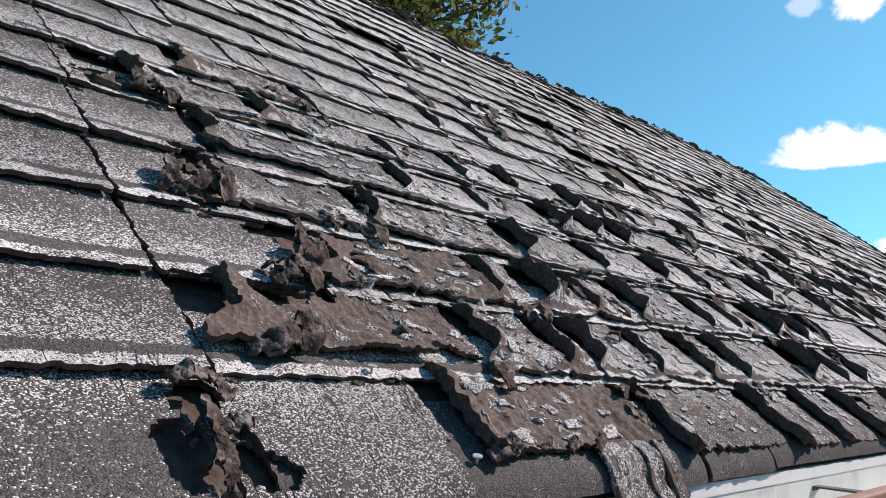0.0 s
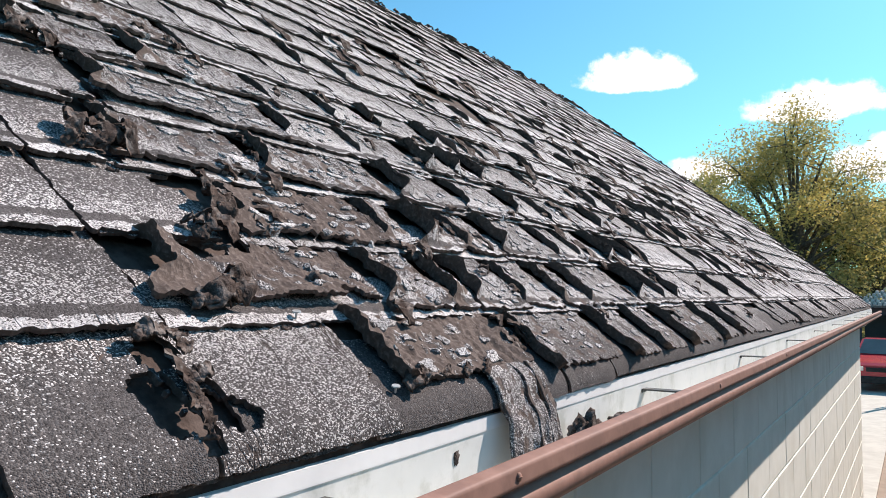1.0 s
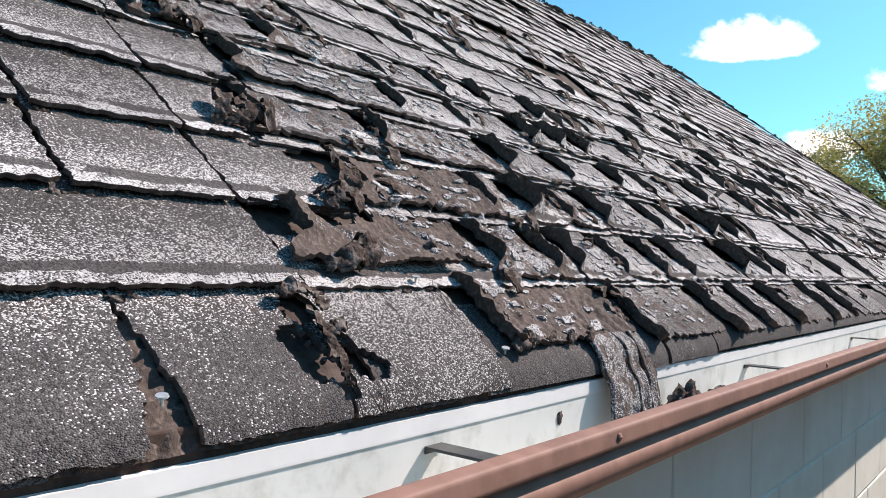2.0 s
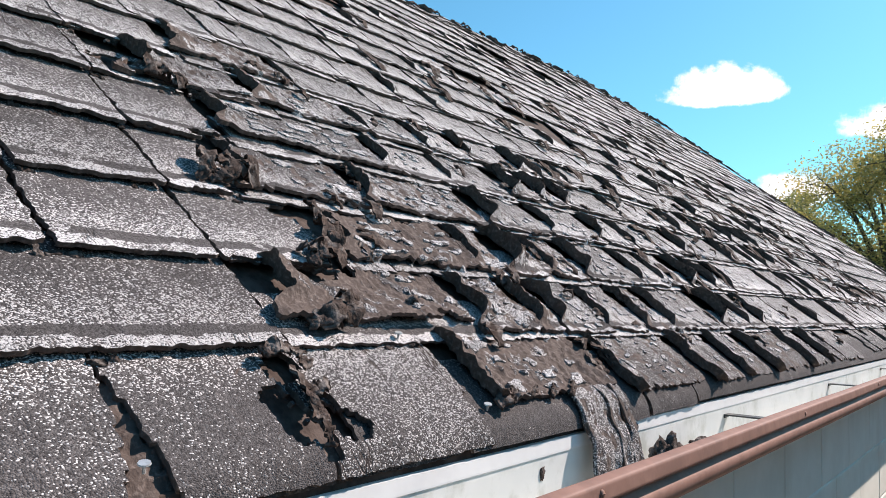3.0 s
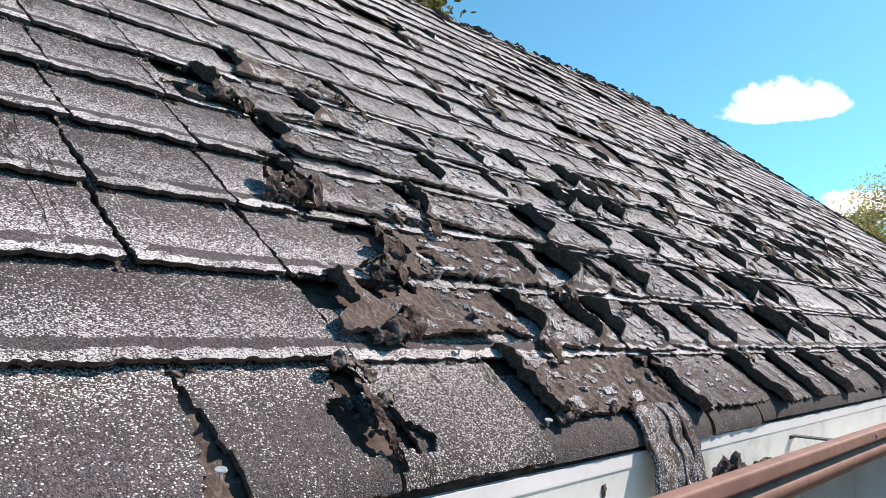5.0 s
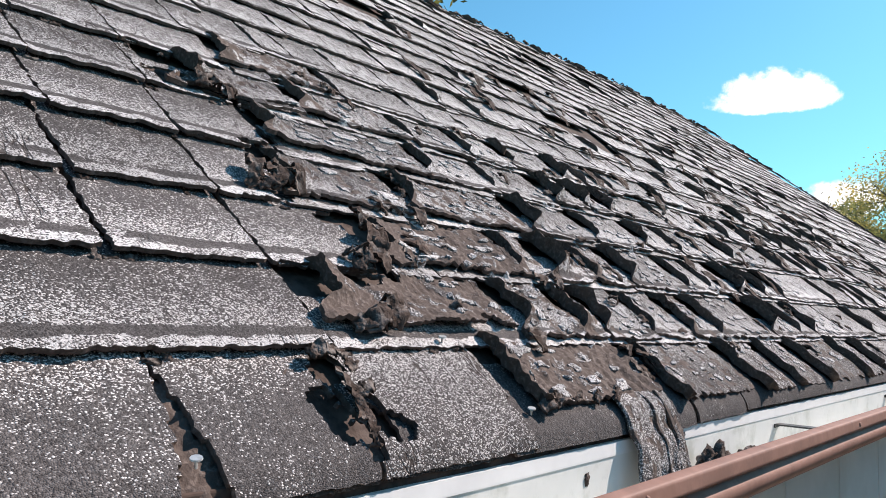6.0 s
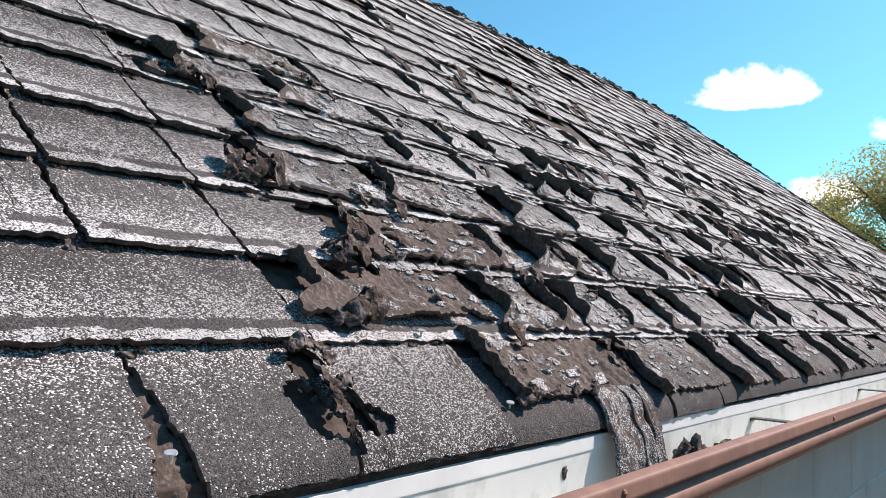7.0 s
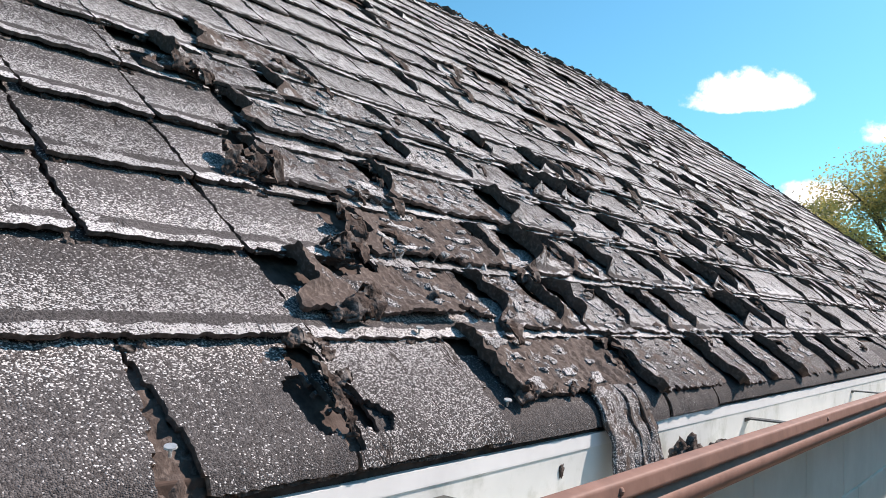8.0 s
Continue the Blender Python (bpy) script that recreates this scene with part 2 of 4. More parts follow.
def leaf_material(name, c1, c2, c3):
    """Thin leaves that let some light through, each a little different, in drifts of colour."""
    m, nt, bsdf = material(name)
    rnd = node(nt, "ShaderNodeNewGeometry").outputs["Random Per Island"]
    drift = tex_noise(nt, place(nt), 0.55, 3.0)
    colour = blend(nt, rnd, rgb(*c1), rgb(*c2))
    colour = blend(nt, smooth(nt, calc(nt, "ADD", drift, calc(nt, "MULTIPLY", rnd, 0.18)), 0.50, 0.72), colour, rgb(*c3))
    setup(nt, bsdf, colour, 0.6, 0.0, spec=0.3)
    thin = node(nt, "ShaderNodeBsdfTranslucent", {"Color": colour})
    mix = node(nt, "ShaderNodeMixShader", {0: 0.5, 1: bsdf.outputs[0], 2: thin.outputs[0]})
    nt.links.new(mix.outputs[0], [n for n in nt.nodes if n.bl_idname == "ShaderNodeOutputMaterial"][0].inputs[0])
    return m


M_LEAF_YELLOW = leaf_material("autumn_leaves", (0.27, 0.26, 0.10), (0.41, 0.37, 0.15), (0.62, 0.48, 0.15))
M_LEAF_GREEN = leaf_material("green_leaves", (0.17, 0.19, 0.075), (0.26, 0.27, 0.11), (0.40, 0.34, 0.13))
M_LEAF_DARK = leaf_material("dark_leaves", (0.045, 0.060, 0.018), (0.085, 0.10, 0.03), (0.13, 0.13, 0.04))

# ---------------------------------------------------------------- building helpers
def mesh_from(name, verts, faces, mat, attrs=None, smooth_shade=False):
    me = bpy.data.meshes.new(name)
    me.from_pydata(verts, [], faces)
    for key, values in (attrs or {}).items():
        a = me.attributes.new(key, "FLOAT", "POINT")
        a.data.foreach_set("value", values)
    me.materials.append(mat)
    if smooth_shade:
        me.polygons.foreach_set("use_smooth", [True] * len(me.polygons))
    me.update()
    return me


def under(ob, parent, label=""):
    ob.parent = parent
    return tagged(ob, label)


def part(name, bm, mat, parent=None, label="", smooth_shade=False):
    me = bpy.data.meshes.new(name)
    bm.to_mesh(me)
    bm.free()
    me.materials.append(mat)
    if smooth_shade:
        me.polygons.foreach_set("use_smooth", [True] * len(me.polygons))
    ob = new(name, me)
    if parent:
        ob.parent = parent
    return tagged(ob, label)


def box(bm, lo, hi, bevel=0.0):
    made = bmesh.ops.create_cube(bm, size=1.0)["verts"]
    size = [b - a for a, b in zip(lo, hi)]
    bmesh.ops.scale(bm, vec=size, verts=made)
    bmesh.ops.translate(bm, vec=[(a + b) / 2 for a, b in zip(lo, hi)], verts=made)
    if bevel:
        edges = {e for v in made for e in v.link_edges}
        bmesh.ops.bevel(bm, geom=list(edges), offset=bevel, segments=2, affect="EDGES", profile=0.5)
    return bm


def sweep_y(profile, y0, y1, steps, wobble=0.0, seed=0.0):
    """A sheet of constant section (x, z) along the eave, a little uneven."""
    bm = bmesh.new()
    rows = []
    for i in range(steps + 1):
        y = y0 + (y1 - y0) * i / steps
        dz = wobble * n1(y * 0.9, seed) + wobble * 0.4 * n1(y * 3.0, seed + 2)
        dx = wobble * 0.6 * n1(y * 0.7, seed + 5)
        rows.append([bm.verts.new((x + dx, y, z + dz)) for x, z in profile])
    for a, b in zip(rows, rows[1:]):
        for j in range(len(profile) - 1):
            bm.faces.new((a[j], b[j], b[j + 1], a[j + 1]))
    bmesh.ops.recalc_face_normals(bm, faces=bm.faces)
    return bm


def thick_profile(line, t):
    """A closed loop round a polyline (x, z), t thick."""
    left, right = [], []
    for i, (x, z) in enumerate(line):
        a, b = line[max(i - 1, 0)], line[min(i + 1, len(line) - 1)]
        d = Vector((b[0] - a[0], b[1] - a[1])).normalized()
        left.append((x - d.y * t / 2, z + d.x * t / 2))
        right.append((x + d.y * t / 2, z - d.x * t / 2))
    loop = left + right[::-1]
    return loop + loop[:1]


# ---------------------------------------------------------------- roof
def jag(x, seed):
    """Broken-edge noise: sharp teeth over a slower drift."""
    slow = n1(x * 19, seed)
    teeth = abs(n1(x * 52, seed + 3)) - 0.25 + 0.8 * (abs(n1(x * 118, seed + 6)) - 0.25)
    return 0.6 * slow + 1.8 * teeth


def slab(k, u0, u1, v0, v1, step, curl=0.0, butt=0.0, rag=0.004, wear=0.0, paleness=0.0, thick=0.005, base=0.009, top=0.001, seed=0.0, right=0.0, width=0.035, gap=0.0, bites=(), line=0.0):
    """One old shingle tab as a solid sheet: u0..u1 along the eave, butt at v0, head at v1 under the next course.
    curl lifts its near side edge, right the far one, butt its lower edge; rag tears the edges;
    bites (u, v, half width, half height) are torn out of it; line: where its granule bands start."""
    nu, nv = max(3, round((u1 - u0) / step)), max(3, round((v1 - v0) / step))
    verts, wears, rises, pales, grid, gone, under_edge = [], [], [], [], [], set(), []
    fine = step < 0.008
    bites = [q for q in bites if u0 - q[2] < q[0] < u1 + q[2] and v0 - q[3] < q[1] < v1 + q[3]]
    for j in range(nv + 1):
        t = j / nv
        row = []
        for i in range(nu + 1):
            s = i / nu
            du, dv = s * (u1 - u0), t * (v1 - v0)
            u, v = u0 + du, v0 + dv
            for bu, bv, ru, rv in bites:
                if ((u - bu) / ru) ** 2 + ((v - bv) / rv) ** 2 < 1 + 0.6 * n2(u * 60, v * 60, seed) + 0.4 * n2(u * 150, v * 150, seed):
                    gone.add(len(verts))
            du2 = max(0.0, (u1 - u0) - du)
            shut = 1.0 if k == 0 else min(1.0, max(0.0, (dv / EXPO - 0.10 - 0.10 * n1(u0 * 31, seed)) / 0.22))
            shut = shut * shut * (3 - 2 * shut)
            u -= max(0.0, gap - 0.002) * (1 - shut) * math.exp(-du / 0.05)
            n = base + (top - base) * min(dv / EXPO, 1.0)
            curl_here = max(0.0, 0.9 + 0.4 * n1(v * 14, seed) + 0.25 * n1(v * 47, seed + 3))
            hump = curl * (0.12 + 0.88 * shut) * curl_here * math.exp(-(du / width) ** 1.4) * (min(1.0, (1.12 - t) * 3) if k == 0 else min(1.0, max(0.0, 0.88 - t) * 6))
            n += hump
            n += right * max(0.0, 0.7 + n1(v * 18, seed + 8)) * math.exp(-(du2 / 0.03) ** 1.4)
            n += butt * max(0.0, 0.5 + 1.1 * n1(u * 11, seed + 4)) * math.exp(-(dv / 0.035) ** 1.5)
            n += (0.0016 + 0.005 * wear) * n2(u * 22, v * 22, seed) + (0.0006 + 0.004 * wear) * n2(u * 75, v * 60, seed)
            if fine and wear > 0.2:
                n += 0.0075 * wear * (abs(n2(u * 62, v * 95, seed + 2)) - 0.2) + 0.004 * wear * n2(u * 140, v * 140, seed + 4)
            edge_u = math.exp(-du / 0.014)
            edge_r = math.exp(-du2 / 0.012)
            edge_v = math.exp(-dv / 0.012)
            u += edge_u * (rag * 0.9 * jag(v, seed + 1) + 0.10 * hump)
            u += edge_r * rag * 0.7 * jag(v, seed + 11)
            v += (0.3 if v0 < -0.14 else 1.0) * edge_v * rag * 0.9 * jag(u, seed + 2)
            if bites:
                u, v = u + 0.5 * step * n2(u * 310, v * 310, seed), v + 0.5 * step * n2(u * 310, v * 310, seed + 5)
            row.append(len(verts))
            verts.append((u, v, n))
            under_edge.append(0.7 * hump)
            rises.append((v - v0 + line) / EXPO if k else 0.36 - 5.0 * min(v, 0.0))
            wears.append(wear + 0.25 * edge_u * (curl > 0.012))
            pales.append(paleness)
        grid.append(row)
    m = len(verts)
    verts += [(u + 0.35 * h, v, n - thick - h) for (u, v, n), h in zip(verts, under_edge)]      # void under a lifted edge filled in, so its shade is less black
    wears += [0.9] * m
    rises += rises
    pales += pales
    faces, rim = [], {}
    for a, b in zip(grid, grid[1:]):
        for i in range(nu):
            f = (a[i], a[i + 1], b[i + 1], b[i])
            if gone and any(q in gone for q in f):
                continue
            faces.append(f)
            faces.append((m + f[0], m + f[3], m + f[2], m + f[1]))
            for q in range(4):
                e = (f[q], f[(q + 1) % 4])
                if (e[1], e[0]) in rim:
                    del rim[(e[1], e[0])]
                else:
                    rim[e] = True
    made = {}
    for e in rim:
        for q in e:
            if q not in made:
                made[q] = len(verts)
                verts += [verts[q], verts[m + q]]
                # Broken edges show bare felt, set dark to deepen the shade on them.
                wears += [1.4, 1.4]
                rises += [0.2, 0.2]
                pales += [paleness - 0.2] * 2
        faces.append((made[e[0]], made[e[0]] + 1, made[e[1]] + 1, made[e[1]]))
    return [lift(*q) for q in verts], faces, {"wear": wears, "rise": rises, "paleness": pales}


roof = tagged(new("roof_slope"), "old grey asphalt shingle roof slope, curled, torn and worn through", "roof", kind="structure")


def deck():
    """Felt and boards under the shingles, and the far faces that close the roof."""
    us = [NEAR_END + (END_U - NEAR_END) * i / 240 for i in range(241)]
    bm = bmesh.new()
    rows = []
    for u in us:
        top = max(hip_v(u), BEND + 0.001)
        vs = [-0.15, -0.14, -0.128, BEND] + [BEND + (top - BEND) * (j / 40) for j in range(1, 41)]
        rows.append([bm.verts.new(lift(u, v, -0.011 + 0.002 * n2(u * 9, v * 9))) for v in vs])
    for a, b in zip(rows, rows[1:]):
        for j in range(len(a) - 1):
            if (a[j].co - a[j + 1].co).length > 1e-5 or (b[j].co - b[j + 1].co).length > 1e-5:
                bm.faces.new((a[j], b[j], b[j + 1], a[j + 1]))
    bmesh.ops.recalc_face_normals(bm, faces=bm.faces)
    return bm


part("felt", deck(), M_FELT, roof, "dark brown weathered roofing felt", True)

# near tabs set by hand: start, end, curl of the near edge, lift of the butt, tears, wear, lower end (course 0) or how far the butt has broken back
NEAR = {
    0: [(-0.86, -0.545, 0.0, 0.0, 0.003, 0.0, -0.148), (-0.54, -0.190, 0.0, 0.0, 0.004, 0.0, -0.148), (-0.186, -0.022, 0.0, 0.0, 0.004, 0.0, -0.148),
        (-0.018, 0.228, 0.003, 0.0, 0.004, 0.0, -0.148), (0.258, 0.575, 0.022, 0.004, 0.005, 0.66, -0.106),
        (0.622, 0.955, 0.024, 0.004, 0.006, 0.46, -0.122), (0.980, 1.165, 0.022, 0.004, 0.006, 0.44, -0.128), (1.20, 1.385, 0.020, 0.004, 0.006, 0.40, -0.128), (1.415, 1.74, 0.026, 0.003, 0.006, 0.46, -0.13),
        (1.77, 1.98, 0.022, 0.003, 0.006, 0.3, -0.132), (2.01, 2.24, 0.025, 0.003, 0.006, 0.26, -0.13)],
    1: [(-0.80, -0.348, 0.0, 0.001, 0.0045, 0.0, 0), (-0.345, 0.010, 0.0, 0.001, 0.0045, 0.0, 0), (0.056, 0.362, 0.024, 0.012, 0.005, 0.64, 0.032),
        (0.397, 0.515, 0.026, 0.004, 0.006, 0.44, 0.012), (0.535, 0.590, 0.024, 0.004, 0.005, 0.46, 0.01), (0.612, 0.755, 0.030, 0.003, 0.005, 0.26, 0.006),
        (0.785, 0.93, 0.012, 0.003, 0.006, 0.30, 0.006), (0.945, 1.06, 0.016, 0.003, 0.006, 0.36, 0.01), (1.085, 1.40, 0.022, 0.004, 0.006, 0.30, 0.008), (1.45, 1.62, 0.034, 0.004, 0.006, 0.2, 0.01), (1.64, 1.745, 0.014, 0.004, 0.006, 0.1, 0.008), (1.775, 2.1, 0.022, 0.004, 0.006, 0.15, 0.01)],
    2: [(-0.80, -0.348, 0.0, 0.0, 0.003, 0.0, -0.006), (-0.343, -0.180, 0.0, 0.003, 0.0050, 0.0, 0), (-0.171, -0.001, 0.0, 0.003, 0.0050, 0.0, 0), (0.005, 0.178, 0.0, 0.002, 0.004, 0.02, 0),
        (0.238, 0.508, 0.012, 0.008, 0.007, 0.66, 0.018), (0.535, 0.592, 0.016, 0.005, 0.006, 0.42, 0.014), (0.642, 0.76, 0.036, 0.004, 0.005, 0.40, 0.006), (0.775, 0.90, 0.020, 0.004, 0.006, 0.42, 0.01), (0.925, 1.18, 0.030, 0.004, 0.006, 0.2, 0.008),
        (1.205, 1.33, 0.014, 0.004, 0.006, 0.1, 0.006), (1.345, 1.5, 0.010, 0.004, 0.006, 0.12, 0.01), (1.55, 1.70, 0.030, 0.004, 0.006, 0.2, 0.01), (1.73, 1.88, 0.022, 0.004, 0.006, 0.1, 0.006)],
    3: [(-0.80, -0.348, 0.0, 0.001, 0.0045, 0.0, 0), (-0.343, -0.178, 0.0, 0.003, 0.0050, 0.0, 0), (-0.170, -0.004, 0.0, 0.003, 0.0050, 0.0, 0), (0.002, 0.108, 0.0, 0.003, 0.005, 0.05, 0),
        (0.142, 0.362, 0.016, 0.006, 0.006, 0.40, 0.016), (0.385, 0.70, 0.026, 0.008, 0.006, 0.46, 0.014), (0.742, 0.96, 0.026, 0.005, 0.006, 0.3, 0.01), (1.0, 1.21, 0.012, 0.005, 0.005, 0.06, 0.006), (1.25, 1.42, 0.026, 0.004, 0.006, 0.16, 0.01), (1.44, 1.60, 0.014, 0.004, 0.006, 0.1, 0.008)],
    4: [(-0.80, -0.348, 0.0, 0.001, 0.0045, 0.0, 0), (-0.343, -0.163, 0.0, 0.003, 0.0050, 0.0, 0), (-0.158, 0.003, 0.0, 0.003, 0.0050, 0.0, 0), (0.008, 0.155, 0.0, 0.003, 0.005, 0.06, 0),
        (0.182, 0.52, 0.018, 0.010, 0.006, 0.36, 0.026), (0.545, 0.735, 0.018, 0.004, 0.006, 0.2, 0.012), (0.75, 0.955, 0.010, 0.004, 0.005, 0.06, 0.006), (0.99, 1.10, 0.030, 0.005, 0.006, 0.2, 0.01), (1.125, 1.235, 0.028, 0.005, 0.006, 0.26, 0.01), (1.265, 1.6, 0.028, 0.004, 0.006, 0.2, 0.01)],
    5: [(-0.80, -0.335, 0.0, 0.001, 0.0045, 0.0, 0), (-0.33, -0.149, 0.0, 0.003, 0.0050, 0.0, 0), (-0.144, 0.007, 0.0, 0.003, 0.0050, 0.0, 0), (0.010, 0.034, 0.0, 0.002, 0.004, 0.1, 0.0), (0.104, 0.30, 0.032, 0.008, 0.006, 0.36, 0.014), (0.325, 0.58, 0.022, 0.008, 0.006, 0.4, 0.02),
        (0.60, 0.78, 0.008, 0.006, 0.005, 0.05, 0.006), (0.80, 0.94, 0.012, 0.006, 0.006, 0.12, 0.01), (0.965, 1.17, 0.022, 0.006, 0.006, 0.1, 0.008)],
    6: [(-0.80, -0.30, 0.0, 0.001, 0.0045, 0.0, 0), (-0.296, -0.138, 0.0, 0.003, 0.0050, 0.0, 0), (-0.133, 0.014, 0.0, 0.003, 0.003, 0.0, 0), (0.018, 0.205, 0.0, 0.004, 0.005, 0.08, 0),
        (0.232, 0.47, 0.016, 0.010, 0.008, 0.48, 0.02), (0.49, 0.74, 0.006, 0.005, 0.005, 0.05, 0.006)],
}
# places where a tab is torn through: along the eave, up the slope, half width, half height
BITES = {
    0: [(-0.040, -0.078, 0.015, 0.034), (-0.012, -0.024, 0.020, 0.020), (0.010, -0.086, 0.014, 0.032), (0.020, -0.105, 0.020, 0.018), (-0.020, -0.112, 0.010, 0.022), (-0.190, -0.118, 0.013, 0.040), (-0.186, -0.075, 0.006, 0.045), (-0.194, -0.15, 0.02, 0.03), (0.222, -0.115, 0.006, 0.03), (0.245, -0.13, 0.012, 0.02)],
    1: [(0.12, 0.122, 0.035, 0.016), (0.19, 0.145, 0.02, 0.02), (0.30, 0.04, 0.02, 0.006)],
    2: [(0.185, 0.160, 0.022, 0.030), (0.215, 0.225, 0.022, 0.022), (0.24, 0.15, 0.02, 0.014), (0.165, 0.255, 0.022, 0.012)],
    3: [(0.10, 0.30, 0.022, 0.030), (0.135, 0.335, 0.016, 0.025), (0.125, 0.275, 0.03, 0.012)],
    4: [(0.135, 0.415, 0.03, 0.010), (0.165, 0.455, 0.012, 0.03)],
    5: [(0.070, 0.583, 0.044, 0.022), (0.16, 0.555, 0.05, 0.008), (0.26, 0.575, 0.03, 0.006)],
    6: [(0.21, 0.695, 0.016, 0.02), (0.33, 0.69, 0.05, 0.008)],
}
PART_U, PART_K = 2.35, 13
joined = {"v": [], "f": [], "wear": [], "rise": [], "paleness": []}
rng = random.Random(11)


def keep(name, data, mat):
    me = mesh_from(name, data[0], data[1], mat, data[2], True)
    ob = new(name, me)
    ob.parent = roof
    return ob


def join(data):
    off = len(joined["v"])
    joined["v"] += data[0]
    joined["f"] += [tuple(i + off for i in f) for f in data[1]]
    for key in ("wear", "rise", "paleness"):
        joined[key] += data[2][key]


def curled_amount(u, v):
    """How far the tabs have curled over the slope: worst in a belt above the gutter."""
    belt = math.exp(-((v - 0.55) / 0.6) ** 2) * math.exp(-((u - 2.8) / 2.0) ** 2)
    return 0.14 + 0.86 * belt


def add_shingle(name, data, mid, k):
    if -0.9 < mid < PART_U and k <= PART_K:
        keep(name, data, M_SHINGLE)
    else:
        join(data)


COURSES = int(RIDGE / EXPO) + 2
seed = 0.0
for k in range(COURSES):
    rows = list(NEAR.get(k, []))
    start = rows[-1][1] + 0.012 if rows else (-0.8 + (k % 2) * 0.17 + rng.uniform(-0.02, 0.02))
    if k > 12:
        start = -0.3 + (k % 2) * 0.17
    u = start
    while u < END_U:
        v = course_v(k, u)
        amount = curled_amount(u, v)
        left = u < 0.2 and k > 6
        wide = rng.choice((0.17, 0.34, 0.35)) if left else rng.choice((0.09, 0.13, 0.17, 0.18, 0.24, 0.34))
        wide *= rng.uniform(0.85, 1.15) * (1.0 if u < 4 else 1.3)
        strong = rng.random() < 0.10 + 0.45 * amount
        curl = 0.0 if left else (rng.uniform(0.010, 0.030) if strong else rng.uniform(0.0, 0.004)) * (0.45 + 0.55 * amount)
        gap = 0.003 + curl * rng.uniform(0.4, 1.1)
        if rng.random() < 0.05 and u > 0.9:
            u += wide
            continue
        rows.append((u + gap, u + wide, curl, rng.uniform(0.0, 0.010) * (0.6 if k > 6 else 1.0), 0.004 if left else rng.uniform(0.004, 0.010),
                     0.0 if left else max(0.0, rng.uniform(-0.15, (0.24 if k > 6 else 0.32) + 0.2 * amount)),
                     -rng.uniform(0.12, 0.14) if k == 0 else (0.0 if left else rng.choice((0.0, 0.003, 0.006, 0.018)) * rng.uniform(0.6, 1.2))))
        u += wide
    first = min([r[0] for r in rows] + [start])
    while first > NEAR_END + 0.2:
        rows.insert(0, (first - 0.345, first - 0.006, 0.0, 0.003, 0.004, 0.0, -0.148 if k == 0 else 0.0))
        first -= 0.35
    last = None
    for a, b, curl, butt, rag, worn, low in rows:
        gap = min(0.06, a - last) if last is not None and k > 0 and curl > 0.008 else 0.0
        last = b
        seed += 1.37
        mid = (a + b) / 2
        head = course_v(k + 1, mid)
        v0 = low if k == 0 else course_v(k, mid) + low
        if v0 + 0.03 > hip_v(b) or a < NEAR_END:
            continue
        v1 = min(head + 0.03, hip_v(a) + 0.01)
        if k == 0:
            v1 = 0.022
        if v1 - v0 < 0.03:
            continue
        close = -0.75 < a and b < 1.3 and k < 8
        step = (0.0042 if b < 0.8 else 0.006) if close else (0.011 if a < 2.6 and k < 13 else (0.02 if a < 4.5 else 0.035))
        step = 0.04 if b < -0.8 else step
        # more pale granules further along the eave and up the slope
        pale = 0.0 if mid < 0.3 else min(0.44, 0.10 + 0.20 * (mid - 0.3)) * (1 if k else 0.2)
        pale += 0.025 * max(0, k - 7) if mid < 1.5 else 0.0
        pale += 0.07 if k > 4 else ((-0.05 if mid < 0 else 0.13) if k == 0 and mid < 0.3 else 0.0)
        bites = BITES.get(k, []) if mid < 0.7 else []
        if mid > 0.7 and a < 5.0 and rng.random() < 0.55:
            bites = [(rng.choice((a, a, b, mid)) + rng.uniform(-0.01, 0.01), rng.choice((v0, v0, v0 + 0.06, v0 + 0.1)), rng.uniform(0.010, 0.035), rng.uniform(0.006, 0.02)) for q in range(rng.choice((1, 2, 3)))]
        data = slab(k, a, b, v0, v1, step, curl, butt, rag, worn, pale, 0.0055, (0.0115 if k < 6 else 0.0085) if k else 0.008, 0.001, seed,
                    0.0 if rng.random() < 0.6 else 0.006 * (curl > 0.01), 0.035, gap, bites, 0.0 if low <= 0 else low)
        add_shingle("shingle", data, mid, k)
    # the lower ply, whose butt still follows the old course line under the broken tabs
    u = 0.016
    while 0 < k < 8 and u < END_U - 0.4:
        long = rng.uniform(0.26, 0.42) * (1 if u < 3 else 2.5)
        seed += 1.37
        mid = u + long / 2
        v0 = course_v(k, mid)
        if v0 + 0.1 < hip_v(u + long):
            data = slab(k, u, u + long - 0.003, v0, v0 + 0.085, 0.0055 if u < 1.2 and k < 7 else (0.011 if u < 2.6 else 0.03), 0.0, 0.002, 0.004, 0.0, min(0.26, 0.05 + 0.12 * max(0.0, mid - 0.3)), 0.004, 0.0058, 0.001, seed,
                        0.0, 0.035, 0.0, BITES.get(k, [])[:2] if mid < 0.4 and k > 1 else ())
            add_shingle("lower_ply", data, mid, k)
        u += long

